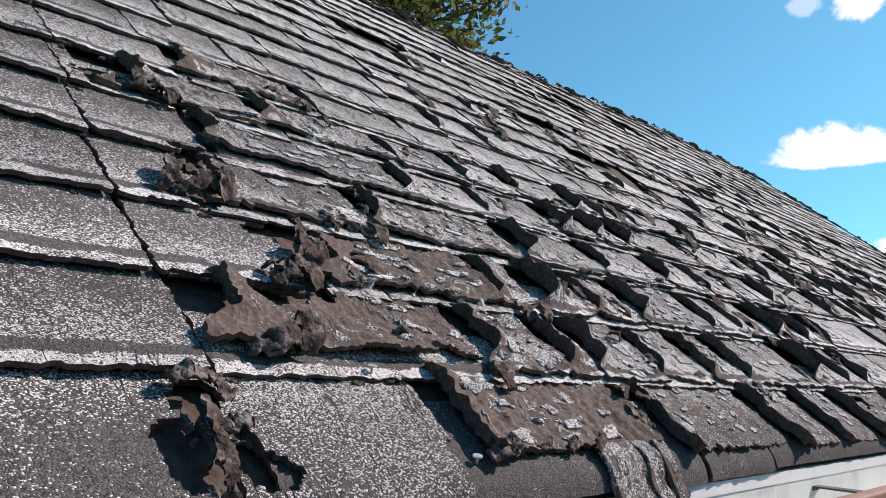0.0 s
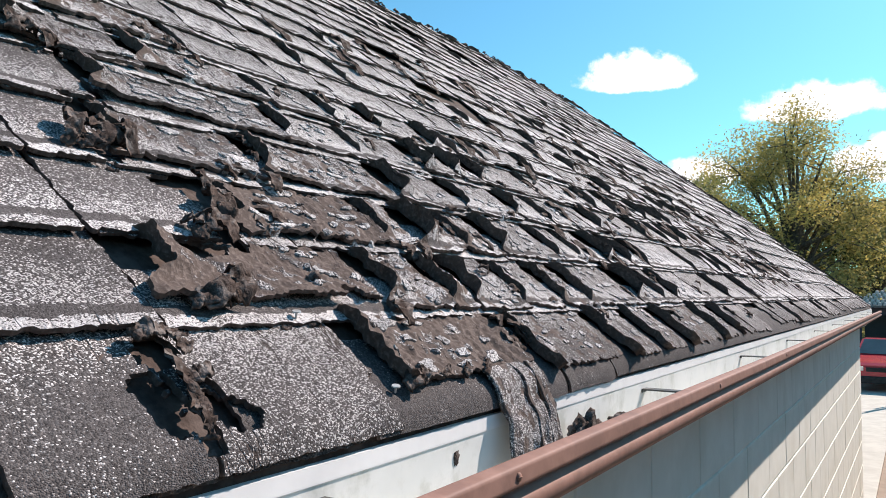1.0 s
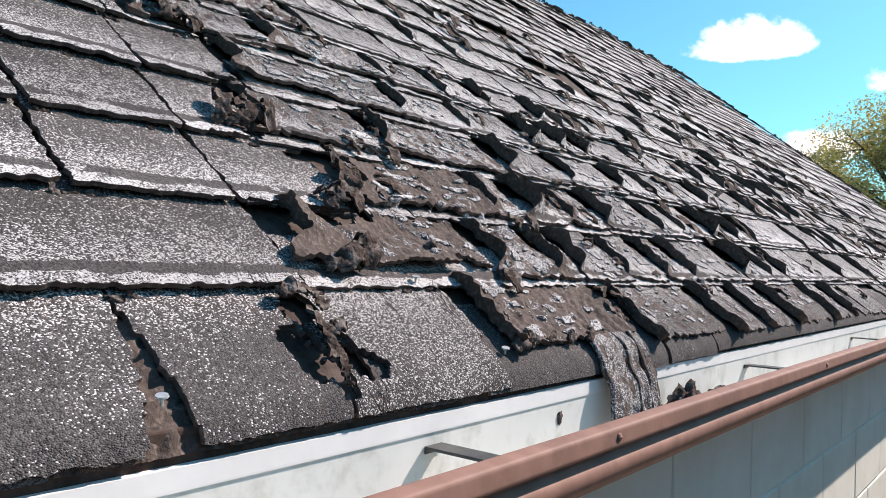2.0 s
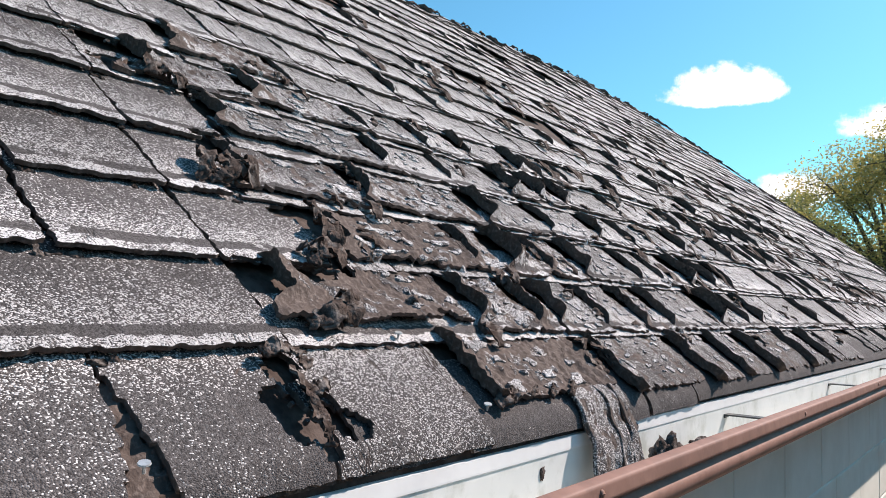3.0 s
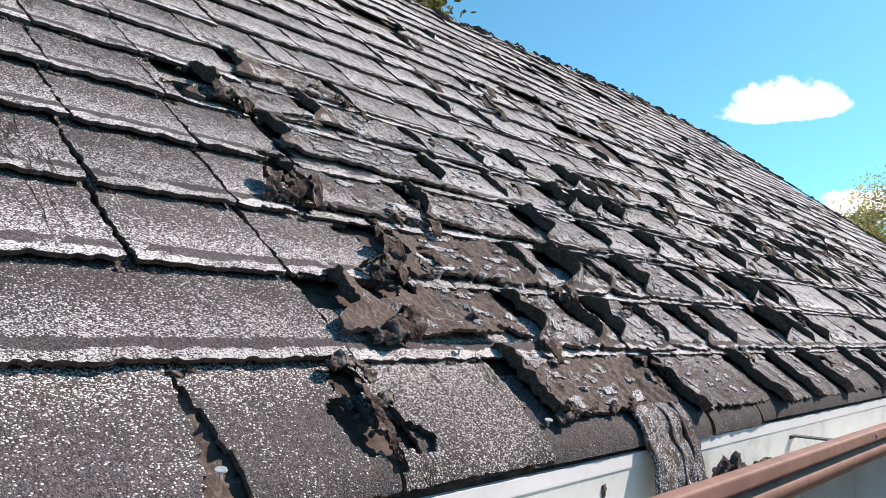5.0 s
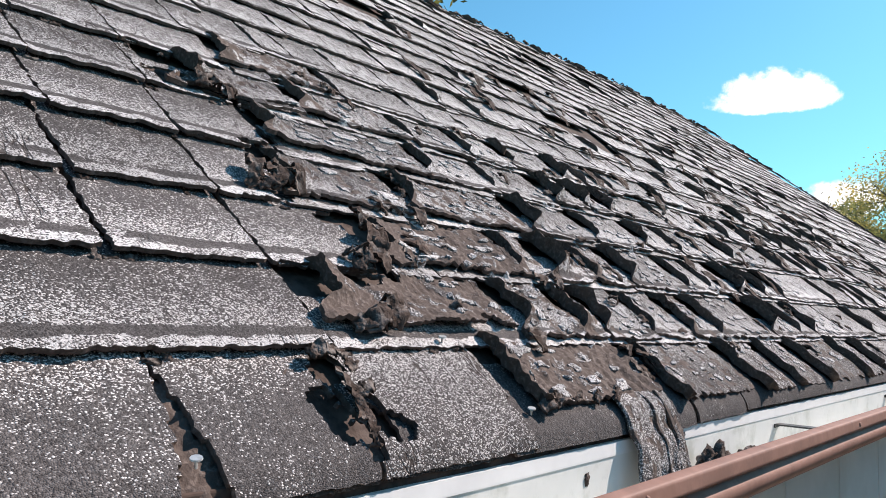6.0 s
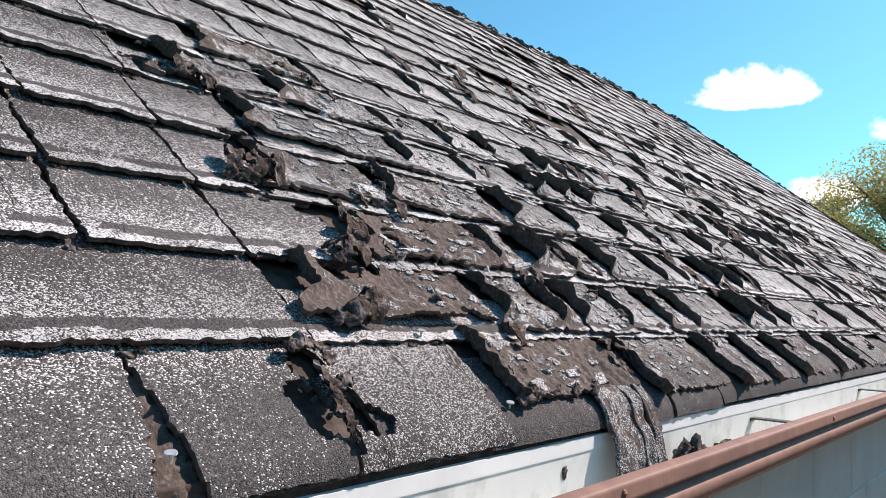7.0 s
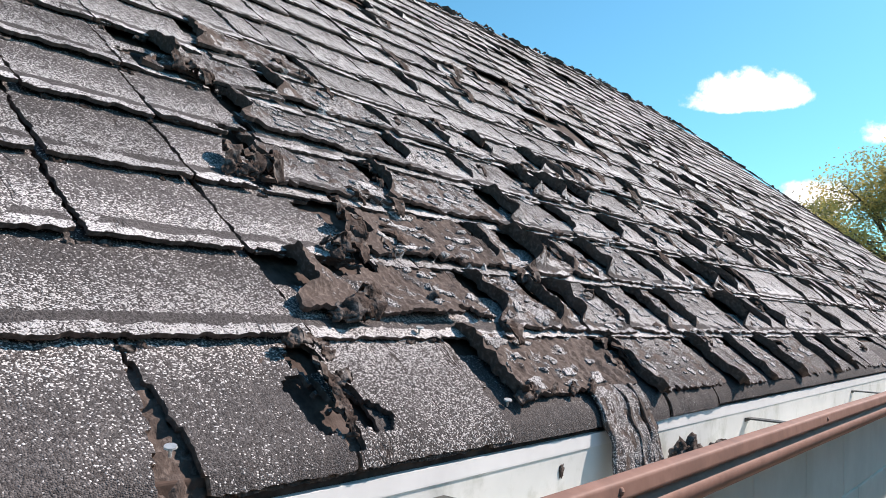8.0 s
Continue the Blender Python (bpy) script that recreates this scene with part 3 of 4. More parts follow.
# starter strip rolled over the eave, in the pieces that are left of it
for a, b, low, worn in ((-1.3, -0.275, -0.152, 0.1), (-0.27, -0.150, -0.152, 0.85), (-0.145, -0.002, -0.152, 0.7), (0.002, 0.172, -0.152, 0.4), (0.180, 0.555, -0.152, 0.06), (0.563, 0.652, -0.158, 0.16), (0.660, 0.868, -0.156, 0.2),
                        (0.872, 1.40, -0.152, 0.1), (1.402, 1.76, -0.152, 0.1), (1.765, 2.3, -0.152, 0.12), (2.303, 3.2, -0.152, 0.1), (3.205, 4.4, -0.152, 0.1),
                        (4.404, 6.0, -0.152, 0.12), (6.004, 7.7, -0.152, 0.1), (7.704, 9.2, -0.152, 0.1)):
    seed += 1.37
    data = slab(0, a, b, low, -0.02, 0.0042 if b < 0.2 else (0.006 if b < 0.9 else (0.01 if b < 2.4 else 0.03)), 0.0, 0.001, 0.0015, worn, -0.12, 0.004, 0.0065 if a > 0.17 else 0.0015, -0.005, seed,
                bites=((-0.03, -0.08, 0.03, 0.035), (0.008, -0.10, 0.018, 0.03), (-0.012, -0.024, 0.02, 0.02)))
    keep("starter_strip", data, M_SHINGLE)

far = mesh_from("far_shingles", joined["v"], joined["f"], M_SHINGLE_FAR, {k: joined[k] for k in ("wear", "rise", "paleness")}, True)
far_ob = new("far_shingles", far)
far_ob.parent = roof
tagged(far_ob, "rows of curled grey shingles further along", kind="stuff")

# ---------------------------------------------------------------- the rest of the roof
def sheet(name, rows, mat, parent, label=""):
    bm = bmesh.new()
    vs = [[bm.verts.new(p) for p in r] for r in rows]
    for a, b in zip(vs, vs[1:]):
        for i in range(len(a) - 1):
            bm.faces.new((a[i], a[i + 1], b[i + 1], b[i]))
    bmesh.ops.remove_doubles(bm, verts=bm.verts, dist=1e-5)
    bmesh.ops.recalc_face_normals(bm, faces=bm.faces)
    return part(name, bm, mat, parent, label)


RX, RZ = -(RIDGE - 0.40) * CT, (RIDGE - 0.40) * ST - 0.03
BACK_X = 2 * RX
sheet("back_slope", [[(RX, NEAR_END, RZ), (RX, HIP_U, RZ)], [(BACK_X, NEAR_END, -0.03), (BACK_X, END_U, -0.03)]], M_BACK, roof, "plain back slope of the grey roof")
sheet("hip_slope", [[(RX, HIP_U, RZ), (RX, HIP_U, RZ)], [(0.0, END_U, -0.03), (BACK_X, END_U, -0.03)]], M_BACK, roof, "plain hip end of the grey roof")
sheet("gable", [[(RX, NEAR_END, RZ), (RX, NEAR_END, RZ)], [(0.05, NEAR_END, -0.1), (BACK_X, NEAR_END, -0.1)]], M_WOOD, roof, "plain painted gable")

# ridge caps, each folded over the ridge and curling
for i in range(62):
    u = -0.5 + i * 0.11 + rng.uniform(-0.01, 0.01)
    if u > HIP_U:
        break
    seed += 1.1
    data = slab(0, u, u + 0.17, ridge_v(u) - 0.085, ridge_v(u), 0.02, rng.uniform(0.005, 0.03) * (rng.random() < 0.45), 0.008, 0.02, 0.35, 0.1, 0.006, 0.009, 0.004, seed, rng.uniform(0, 0.016) * (rng.random() < 0.4))
    ob = keep("ridge_cap", data, M_SHINGLE)
# hip caps down the far end
for i in range(26):
    a = i / 26
    u = HIP_U + (END_U - HIP_U) * a
    v = hip_v(u)
    if v < 0.1:
        break
    seed += 1.1
    data = slab(0, u - 0.02, u + 0.16, v - 0.13, v + 0.01, 0.03, rng.uniform(0.0, 0.02), 0.01, 0.012, 0.2, 0.1, 0.006, 0.010, 0.006, seed)
    keep("hip_cap", data, M_SHINGLE)


def scrap(u, v, length, wide, heading, high, s, base=0.012, mat=None, steps=12, twist=0.0):
    """A torn, curled ribbon of old felt standing off the roof."""
    verts, faces = [], []
    cu, sv = math.cos(heading), math.sin(heading)
    for i in range(steps + 1):
        t = i / steps
        arch = high * math.sin(math.pi * min(1.0, t * 0.8 + 0.12)) * (1 + 0.5 * n1(t * 4, s))
        along = length * (t - 0.5) * (1 - 0.35 * t * (high > 0.012))
        w = wide * (0.55 + 0.45 * math.sin(math.pi * (0.12 + 0.76 * t))) * (1 + 0.5 * n1(t * 7, s + 2))
        side = 0.25 * wide * n1(t * 5, s + 4)
        for j in range(5):
            q = (j / 4 - 0.5) * w + side
            n = base + arch + 0.32 * w * n2(t * 5, j * 0.8, s) + 0.0045 * n2(t * 15, j * 1.7, s + 8) + twist * q * (t - 0.3) * 10
            verts.append((u + cu * along - sv * q + 0.003 * n2(t * 19, j, s + 1), v + sv * along + cu * q, n))
    m = len(verts)
    verts += [(a + 0.001, b - 0.001, c - 0.0032) for a, b, c in verts]
    for i in range(steps):
        for j in range(4):
            a = i * 5 + j
            faces.append((a, a + 1, a + 6, a + 5))
            faces.append((m + a, m + a + 5, m + a + 6, m + a + 1))
        for j in (0, 4):
            a = i * 5 + j
            faces.append((a, a + 5, m + a + 5, m + a))
    for i in (0, steps):
        for j in range(4):
            a = i * 5 + j
            faces.append((a, m + a, m + a + 1, a + 1))
    me = mesh_from("torn_scrap", [lift(*q) for q in verts], faces, mat or M_SCRAP, None, True)
    ob = new("torn_scrap", me)
    ob.parent = roof
    return ob


SCRAPS = [
    # the ragged knot in the fourth course
    (0.072, 0.325, 0.06, 0.03, 1.3, 0.028), (0.090, 0.315, 0.05, 0.025, 2.3, 0.03), (0.105, 0.300, 0.06, 0.028, 0.5, 0.026), (0.122, 0.305, 0.055, 0.022, 1.7, 0.034),
    (0.085, 0.290, 0.045, 0.02, 0.2, 0.018), (0.135, 0.320, 0.05, 0.02, 1.2, 0.03), (0.11, 0.335, 0.05, 0.02, 2.8, 0.02), (0.060, 0.300, 0.04, 0.018, 0.9, 0.014),
    # the tear in the third course
    (0.205, 0.245, 0.05, 0.024, 1.4, 0.016), (0.190, 0.20, 0.075, 0.032, 1.35, 0.022), (0.165, 0.155, 0.06, 0.03, 2.0, 0.024), (0.145, 0.140, 0.05, 0.026, 0.4, 0.018),
    (0.180, 0.165, 0.05, 0.024, 1.0, 0.026), (0.212, 0.215, 0.05, 0.02, 1.8, 0.018), (0.13, 0.150, 0.04, 0.022, 2.6, 0.022),
    # the rolled corner in the second course
    (0.095, 0.035, 0.07, 0.034, 0.5, 0.026), (0.115, 0.045, 0.05, 0.03, 1.4, 0.030), (0.075, 0.028, 0.05, 0.026, 0.1, 0.016),
    # the hole in the sixth course
    (0.105, 0.575, 0.05, 0.03, 1.2, 0.026), (0.120, 0.565, 0.05, 0.024, 0.3, 0.022), (0.135, 0.560, 0.05, 0.02, 1.9, 0.020), (0.150, 0.555, 0.04, 0.02, 0.7, 0.018),
    # the torn hole in the first course
    (-0.014, -0.072, 0.085, 0.018, 1.45, 0.006), (-0.016, -0.100, 0.05, 0.016, 1.25, 0.005), (0.006, -0.062, 0.03, 0.016, 0.3, 0.006), (-0.016, -0.010, 0.04, 0.02, 0.2, 0.010), (0.004, -0.022, 0.03, 0.018, 1.9, 0.010),
    # crumbs along the broken butt of the first course
    (0.270, -0.106, 0.045, 0.022, 0.2, 0.010), (0.295, -0.100, 0.03, 0.016, 0.8, 0.010), (0.345, -0.100, 0.03, 0.012, 0.3, 0.006), (0.39, -0.103, 0.03, 0.012, 0.6, 0.006), (0.44, -0.104, 0.04, 0.013, 0.5, 0.007),
]
for i, (u, v, length, wide, heading, high) in enumerate(SCRAPS):
    scrap(u, v, length, wide * 0.75, heading, high * 0.75, i * 1.9 + 0.4, 0.012, None, 18, 0.06)
# small broken edges over the worst belt
for i in range(70):
    u, v = 0.25 + 2.2 * rng.random() ** 1.2, rng.uniform(-0.09, 0.75)
    scrap(u, v, rng.uniform(0.02, 0.055), rng.uniform(0.008, 0.02), rng.choice((1.57, 1.2, 1.9, 0.2)) + rng.uniform(-0.3, 0.3), rng.uniform(0.003, 0.012), i * 2.3 + 70, 0.010, None, 8)

# crumbs of felt along the butt lines
for i in range(70):
    k = rng.randint(1, 6)
    u = rng.uniform(-0.42, 0.5)
    scrap(u, course_v(k, u) + rng.uniform(-0.007, 0.0), rng.uniform(0.006, 0.018), rng.uniform(0.003, 0.006), rng.uniform(-0.25, 0.25), rng.uniform(0.0, 0.001), i * 1.3 + 800, 0.003, None, 5)
# crumbled bits of cap left standing along the ridge and hip
for i in range(110):
    u = 0.3 + 7.6 * rng.random() ** 0.9
    scrap(u, hip_v(u) - rng.uniform(0.0, 0.03), rng.uniform(0.02, 0.07), rng.uniform(0.010, 0.026), rng.uniform(-0.5, 0.5), rng.uniform(0.004, 0.020), i * 1.7 + 300, 0.006, None, 6)
# dark curled bits over the far belt
for i in range(110):
    u = 1.0 + 4.2 * rng.random()
    v = rng.uniform(0.15, 1.5) * (1.0 if u < 3.5 else 0.8)
    if v < hip_v(u) - 0.15:
        scrap(u, v, rng.uniform(0.05, 0.13), rng.uniform(0.02, 0.04), 1.57 + rng.uniform(-0.35, 0.35), rng.uniform(0.006, 0.018), i * 1.9 + 500, 0.008, None, 7)

# crusts of pale granules still clinging to the worn tabs
def crusts(count):
    from mathutils.bvhtree import BVHTree
    verts, faces = [], []
    for ob in list(roof.children):
        if ob.name.startswith("shingle"):
            o = len(verts)
            verts += [v.co.copy() for v in ob.data.vertices]
            faces += [tuple(o + i for i in p.vertices) for p in ob.data.polygons]
    tree_of = BVHTree.FromPolygons(verts, faces)
    out = Vector((ST, 0, CT))
    r = random.Random(77)
    vs, fs = [], []
    for q in range(count):
        u, v = 0.24 + 1.9 * r.random() ** 1.4, r.uniform(-0.095, 0.72)
        if v > 0.62 - 0.1 * u and r.random() < 0.5:
            continue
        size, s = r.uniform(0.004, 0.016), r.uniform(0, 90)
        long = r.uniform(0.9, 2.2)
        ring = []
        heights = []
        for i in range(16):
            a = 2 * math.pi * i / 16
            d = size * (0.75 + 0.55 * n1(a * 1.1, s) + 0.3 * n1(a * 3.7, s + 3))
            ring.append((u + d * math.cos(a) * long, v + d * math.sin(a) * 0.8))
        ok = True
        for pu, pv in ring + [(u, v)]:
            hit = tree_of.ray_cast(Vector(lift(pu, pv, 0.12)), -out)
            if hit[0] is None:
                ok = False
                break
            heights.append(0.12 - hit[3])
        if not ok or max(heights) - min(heights) > 0.016:
            continue
        o = len(vs)
        lip = [h + 0.0022 + 0.0012 * n1(i * 0.8, s) for i, h in enumerate(heights)]
        for (pu, pv), h in zip(ring, lip):
            vs.append(lift(pu, pv, h))
        for (pu, pv), h in zip(ring, heights):
            vs.append(lift(pu, pv, h - 0.002))
        vs.append(lift(u, v, heights[-1] + 0.0035))
        for i in range(16):
            j = (i + 1) % 16
            fs += [(o + i, o + j, o + 32), (o + 16 + i, o + 16 + j, o + j, o + i)]
    n = len(vs)
    me = mesh_from("granule_crusts", vs, fs, M_SHINGLE_FAR, {"wear": [0.0] * n, "rise": [0.5] * n, "paleness": [0.42] * n})
    ob = new("granule_crusts", me)
    ob.parent = roof
    tagged(ob, "pale granule crusts left on the worn shingles", kind="stuff")


crusts(900)

# bare nails
for u, v, n in ((-0.196, -0.116, 0.013), (0.180, 0.010, 0.013), (0.236, -0.108, 0.011)):
    bm = bmesh.new()
    bmesh.ops.create_cone(bm, cap_ends=True, segments=10, radius1=0.0050, radius2=0.0046, depth=0.0012)
    bmesh.ops.create_cone(bm, cap_ends=True, segments=8, radius1=0.0012, radius2=0.0016, depth=0.008, matrix=Matrix.Translation((0, 0, -0.004)))
    ob = part("nail", bm, M_NAIL, roof, "bare roofing nail")
    ob.matrix_local = Matrix.Translation(lift(u, v, n)) @ pose(0, 0, 0, 10, math.degrees(PITCH) - 25, 0)


# ---------------------------------------------------------------- gutter
def hanging_flap(u0, u1, drop, s):
    """A strip torn loose at the eave that hangs over the roll into the gutter."""
    verts, faces = [], []
    nu, nv = 14, 22
    for j in range(nv + 1):
        t = j / nv
        for i in range(nu + 1):
            a = i / nu
            u = u0 + (u1 - u0) * (a + 0.10 * n1(t * 4, s) * (a - 0.5)) + 0.012 * n1(t * 5, s + 1) * (a < 0.08 or a > 0.92)
            if t < 0.3:
                x, y, z = lift(u, -0.105 - 0.045 * t / 0.3, 0.014)
            else:
                x0, y, z0 = lift(u, -0.150, 0.014)
                d = (t - 0.3) / 0.7 * (drop + 0.045 * n1(u * 70, s + 2))
                x, z = x0 + 0.010 * (1 - math.exp(-d / 0.02)) + 0.16 * d + 0.003 * n2(u * 30, d * 22, s) + 0.004 * abs(n1(u * 90, s + 4)), z0 - d
            verts.append((x + 0.003 * n2(u * 55, t * 4, s + 5), y, z))
    m = len(verts)
    verts += [(x - 0.005, y, z - 0.001) for x, y, z in verts]
    w = nu + 1
    for j in range(nv):
        for i in range(nu):
            a = j * w + i
            faces.append((a, a + 1, a + w + 1, a + w))
            faces.append((m + a, m + a + w, m + a + w + 1, m + a + 1))
        for i in (0, nu):
            a = j * w + i
            faces.append((a, a + w, m + a + w, m + a))
    for j in (0, nv):
        for i in range(nu):
            a = j * w + i
            faces.append((a, m + a, m + a + 1, a + 1))
    k = len(verts)
    me = mesh_from("hanging_flap", verts, faces, M_SHINGLE, {"wear": [0.42] * k, "rise": [0.5] * k, "paleness": [0.0] * k}, True)
    ob = new("hanging_flap", me)
    ob.parent = roof
    return tagged(ob, "torn shingle strip hanging into the gutter")


hanging_flap(0.430, 0.500, 0.098, 3.1)
hanging_flap(0.503, 0.534, 0.084, 5.3)
hanging_flap(0.546, 0.572, 0.080, 8.4)

fascia = part("fascia", box(bmesh.new(), (0.074, NEAR_END, -0.245), (0.1005, END_U - 0.1, -0.122), 0.002), M_WOOD)
tagged(fascia, "painted wooden fascia board behind the gutter", "fascia", kind="structure")
# Strip added and coloured dark for the shadow below the rolled eave.
shade_strip = part("trim", box(bmesh.new(), (0.074, NEAR_END, -0.1175), (0.1015, END_U - 0.1, -0.088), 0.002), M_SHADE_STRIP)
tagged(shade_strip, "dark brown strip added for the shadow under the shingles", "trim", kind="structure")
drip = part("trim", sweep_y(thick_profile([(0.070, -0.1110), (0.1078, -0.1140), (0.1084, -0.128), (0.1084, -0.1300)], 0.0016), NEAR_END, END_U - 0.1, 120, 0.002, 3.0), M_DRIP, smooth_shade=False)
tagged(drip, "white metal drip edge under the shingles", "trim", kind="structure")

gutter = tagged(new("gutter"), "brown metal roof gutter with white inside and dark hangers", "gutter")
G0, G1 = NEAR_END, END_U + 0.05
part("lining", sweep_y(thick_profile([(0.1072, -0.124), (0.1072, -0.226), (0.110, -0.233), (0.140, -0.231), (0.172, -0.214), (0.186, -0.200), (0.1865, -0.15)], 0.0014), G0, G1, 160, 0.0015, 1.0), M_GUTTER_IN, gutter, "white inside of the gutter, stained")
FRONT = [(0.1865, -0.152), (0.1865, -0.1405), (0.1875, -0.1390), (0.1900, -0.1385), (0.2015, -0.14025), (0.2030, -0.1405), (0.2050, -0.1420), (0.2053, -0.1445), (0.2066, -0.1565), (0.2068, -0.1590), (0.2050, -0.1612), (0.1945, -0.1650), (0.1935, -0.1680), (0.1950, -0.1730),
         (0.2010, -0.1770), (0.2032, -0.1810), (0.2035, -0.1870), (0.2015, -0.1930), (0.1960, -0.2000), (0.1750, -0.2130), (0.1450, -0.2340), (0.1080, -0.2370), (0.100, -0.2370)]
part("front", sweep_y(thick_profile(FRONT, 0.0014), G0, G1, 160, 0.0015, 1.0), M_BROWN, gutter, "red-brown painted front and lip", True)
for i in range(-2, 10):
    y = 0.086 + 0.945 * i + 0.01 * n1(i * 1.7, 4)
    bm = bmesh.new()
    box(bm, (0.1080, y - 0.013, -0.1455), (0.196, y + 0.013, -0.1425), 0.0006)
    box(bm, (0.1080, y - 0.013, -0.150), (0.1100, y + 0.013, -0.143), 0.0006)
    box(bm, (0.188, y - 0.009, -0.158), (0.1905, y + 0.009, -0.143), 0.0006)
    strap = part("hanger", bm, M_STRAP, gutter, "dull dark metal strap")
    bm = bmesh.new()
    bmesh.ops.create_cone(bm, cap_ends=True, segments=12, radius1=0.0052, radius2=0.0042, depth=0.003, matrix=Matrix.Translation((0.2067, y + 0.20, -0.1505)) @ pose(0, 0, 0, 0, 90, 0))
    box(bm, (0.2077, y + 0.1955, -0.151), (0.2087, y + 0.2045, -0.150))
    part("screw", bm, M_BROWN, gutter, "round painted screw head", True)


def clump(name, x, y, z, size, s, squash=(1, 1, 1)):
    """A ragged lump of torn felt and leaf dirt."""
    bm = bmesh.new()
    bmesh.ops.create_icosphere(bm, subdivisions=4, radius=1.0)
    for v in bm.verts:
        p = v.co.normalized()
        r = 1 + 0.55 * noise.noise(p * 2.1 + Vector((s, 0, 0))) + 0.30 * noise.noise(p * 6 + Vector((0, s, 0))) + 0.12 * noise.noise(p * 15)
        v.co = Vector((p.x * squash[0], p.y * squash[1], p.z * squash[2])) * r * size
    ob = part(name, bm, M_SCRAP, None, "", True)
    ob.matrix_world = Matrix.Translation((x, y, z))
    return ob


for x, y, z, size, s, sq in ((0.146, 0.635, -0.170, 0.036, 1.0, (0.5, 1.0, 0.9)), (0.148, 0.80, -0.182, 0.026, 4.0, (0.9, 1.3, 0.9))):
    tagged(clump("debris_clump", x, y, z, size, s, sq), "dark ragged lump of torn shingle lying in the gutter", "debris", "gutter debris")
for i, (x, y, z, size) in enumerate(((0.160, -0.045, -0.186, 0.011), (0.158, 0.0, -0.188, 0.010), (0.160, 0.04, -0.186, 0.010), (0.145, 1.18, -0.195, 0.014), (0.145, 1.95, -0.195, 0.014), (0.145, 2.3, -0.195, 0.015), (0.145, 3.4, -0.195, 0.015))):
    tagged(clump("leaf_dirt", x, y, z, size, 9.0 + i * 3.1, (0.9, 1.6, 0.7)), "small heap of dark leaf dirt in the gutter", "debris", "gutter debris")
spot = clump("splash_mark", 0.1082, 0.330, -0.150, 0.006, 31.0, (0.25, 0.8, 1.3))
tagged(spot, "dark dried splash on the white gutter back", "stain")

# ---------------------------------------------------------------- wall of blocks
wall = part("wall_east", box(bmesh.new(), (WALL_X - 0.16, NEAR_END, GROUND_Z), (WALL_X - 0.007, WALL_END - 0.006, -0.245)), M_MORTAR)
tagged(wall, "cream painted concrete block wall under the gutter", "wall", kind="structure")


def block_mesh(length):
    bm = box(bmesh.new(), (-0.03, 0.0, 0.0), (0.0, length, 0.232), 0.004)
    me = bpy.data.meshes.new("block")
    bm.to_mesh(me)
    bm.free()
    me.materials.append(M_BLOCK)
    return me


FULL, HALF = block_mesh(0.452), block_mesh(0.222)
for row in range(10):
    z = -0.260 - 0.24 * (row + 1) + 0.004
    y = WALL_END - 0.002
    first = row % 2 == 1
    while y > -0.9:
        me, length = (HALF, 0.222) if first else (FULL, 0.452)
        first = False
        ob = new("block", me)
        ob.parent = wall
        ob.location = (WALL_X + 0.0015 * n2(y * 3, z * 5, 9), y - length, z)
        y -= length + 0.008
for name, lo, hi in (("wall_north", (BACK_X + 0.2, WALL_END - 0.16, GROUND_Z), (WALL_X - 0.03, WALL_END - 0.01, -0.12)), ("wall_west", (BACK_X + 0.1, NEAR_END, GROUND_Z), (BACK_X + 0.25, WALL_END, -0.12)),
                     ("wall_south", (BACK_X + 0.2, NEAR_END, GROUND_Z), (WALL_X - 0.03, NEAR_END + 0.14, -0.12))):
    tagged(part(name, box(bmesh.new(), lo, hi), M_BLOCK), "plain cream outer wall", "wall", kind="structure")
eave_board = part("eave_board", box(bmesh.new(), (WALL_X - 0.10, NEAR_END, -0.262), (0.072, END_U - 0.1, -0.247), 0.001), M_WOOD)
tagged(eave_board, "narrow boarded soffit between wall and fascia", "soffit", kind="structure")
soffit = part("soffit", box(bmesh.new(), (BACK_X + 0.3, WALL_END, -0.30), (0.058, END_U - 0.12, -0.275)), M_WOOD)
tagged(soffit, "plain boarded soffit past the wall's corner", "soffit", kind="structure")

# ---------------------------------------------------------------- ground
def flat(name, x0, x1, y0, y1, z, mat, cells=1):
    bm = bmesh.new()
    bmesh.ops.create_grid(bm, x_segments=cells, y_segments=cells, size=0.5)
    for v in bm.verts:
        v.co = ((x0 + x1) / 2 + v.co.x * (x1 - x0), (y0 + y1) / 2 + v.co.y * (y1 - y0), z)
    return part(name, bm, mat)


tagged(flat("ground", -900, 900, -900, 900, GROUND_Z - 0.03, M_GRASS, 8), "dry grass ground that reaches the horizon", "ground", kind="structure")
tagged(part("road", box(bmesh.new(), (0.02, -30, GROUND_Z - 0.06), (6.0, 60, GROUND_Z - 0.012)), M_DRIVE), "concrete driveway beside the wall, tinted warm to bounce light onto it", "road", kind="structure")
# Unseen wall, added to cut the sky light on the shaded block wall.
tagged(part("wall_sky_block", box(bmesh.new(), (2.2, -9.0, GROUND_Z), (2.4, 18.0, 0.50), 0.01), M_BRICKWALL), "unseen brown wall added across the driveway to cut sky light", "wall", kind="structure")
tagged(part("pavement", box(bmesh.new(), (-14, WALL_END - 0.3, GROUND_Z - 0.06), (0.015, 27.0, GROUND_Z), 0.01), M_CONCRETE), "pale concrete slab past the house corner", "pavement", kind="structure")


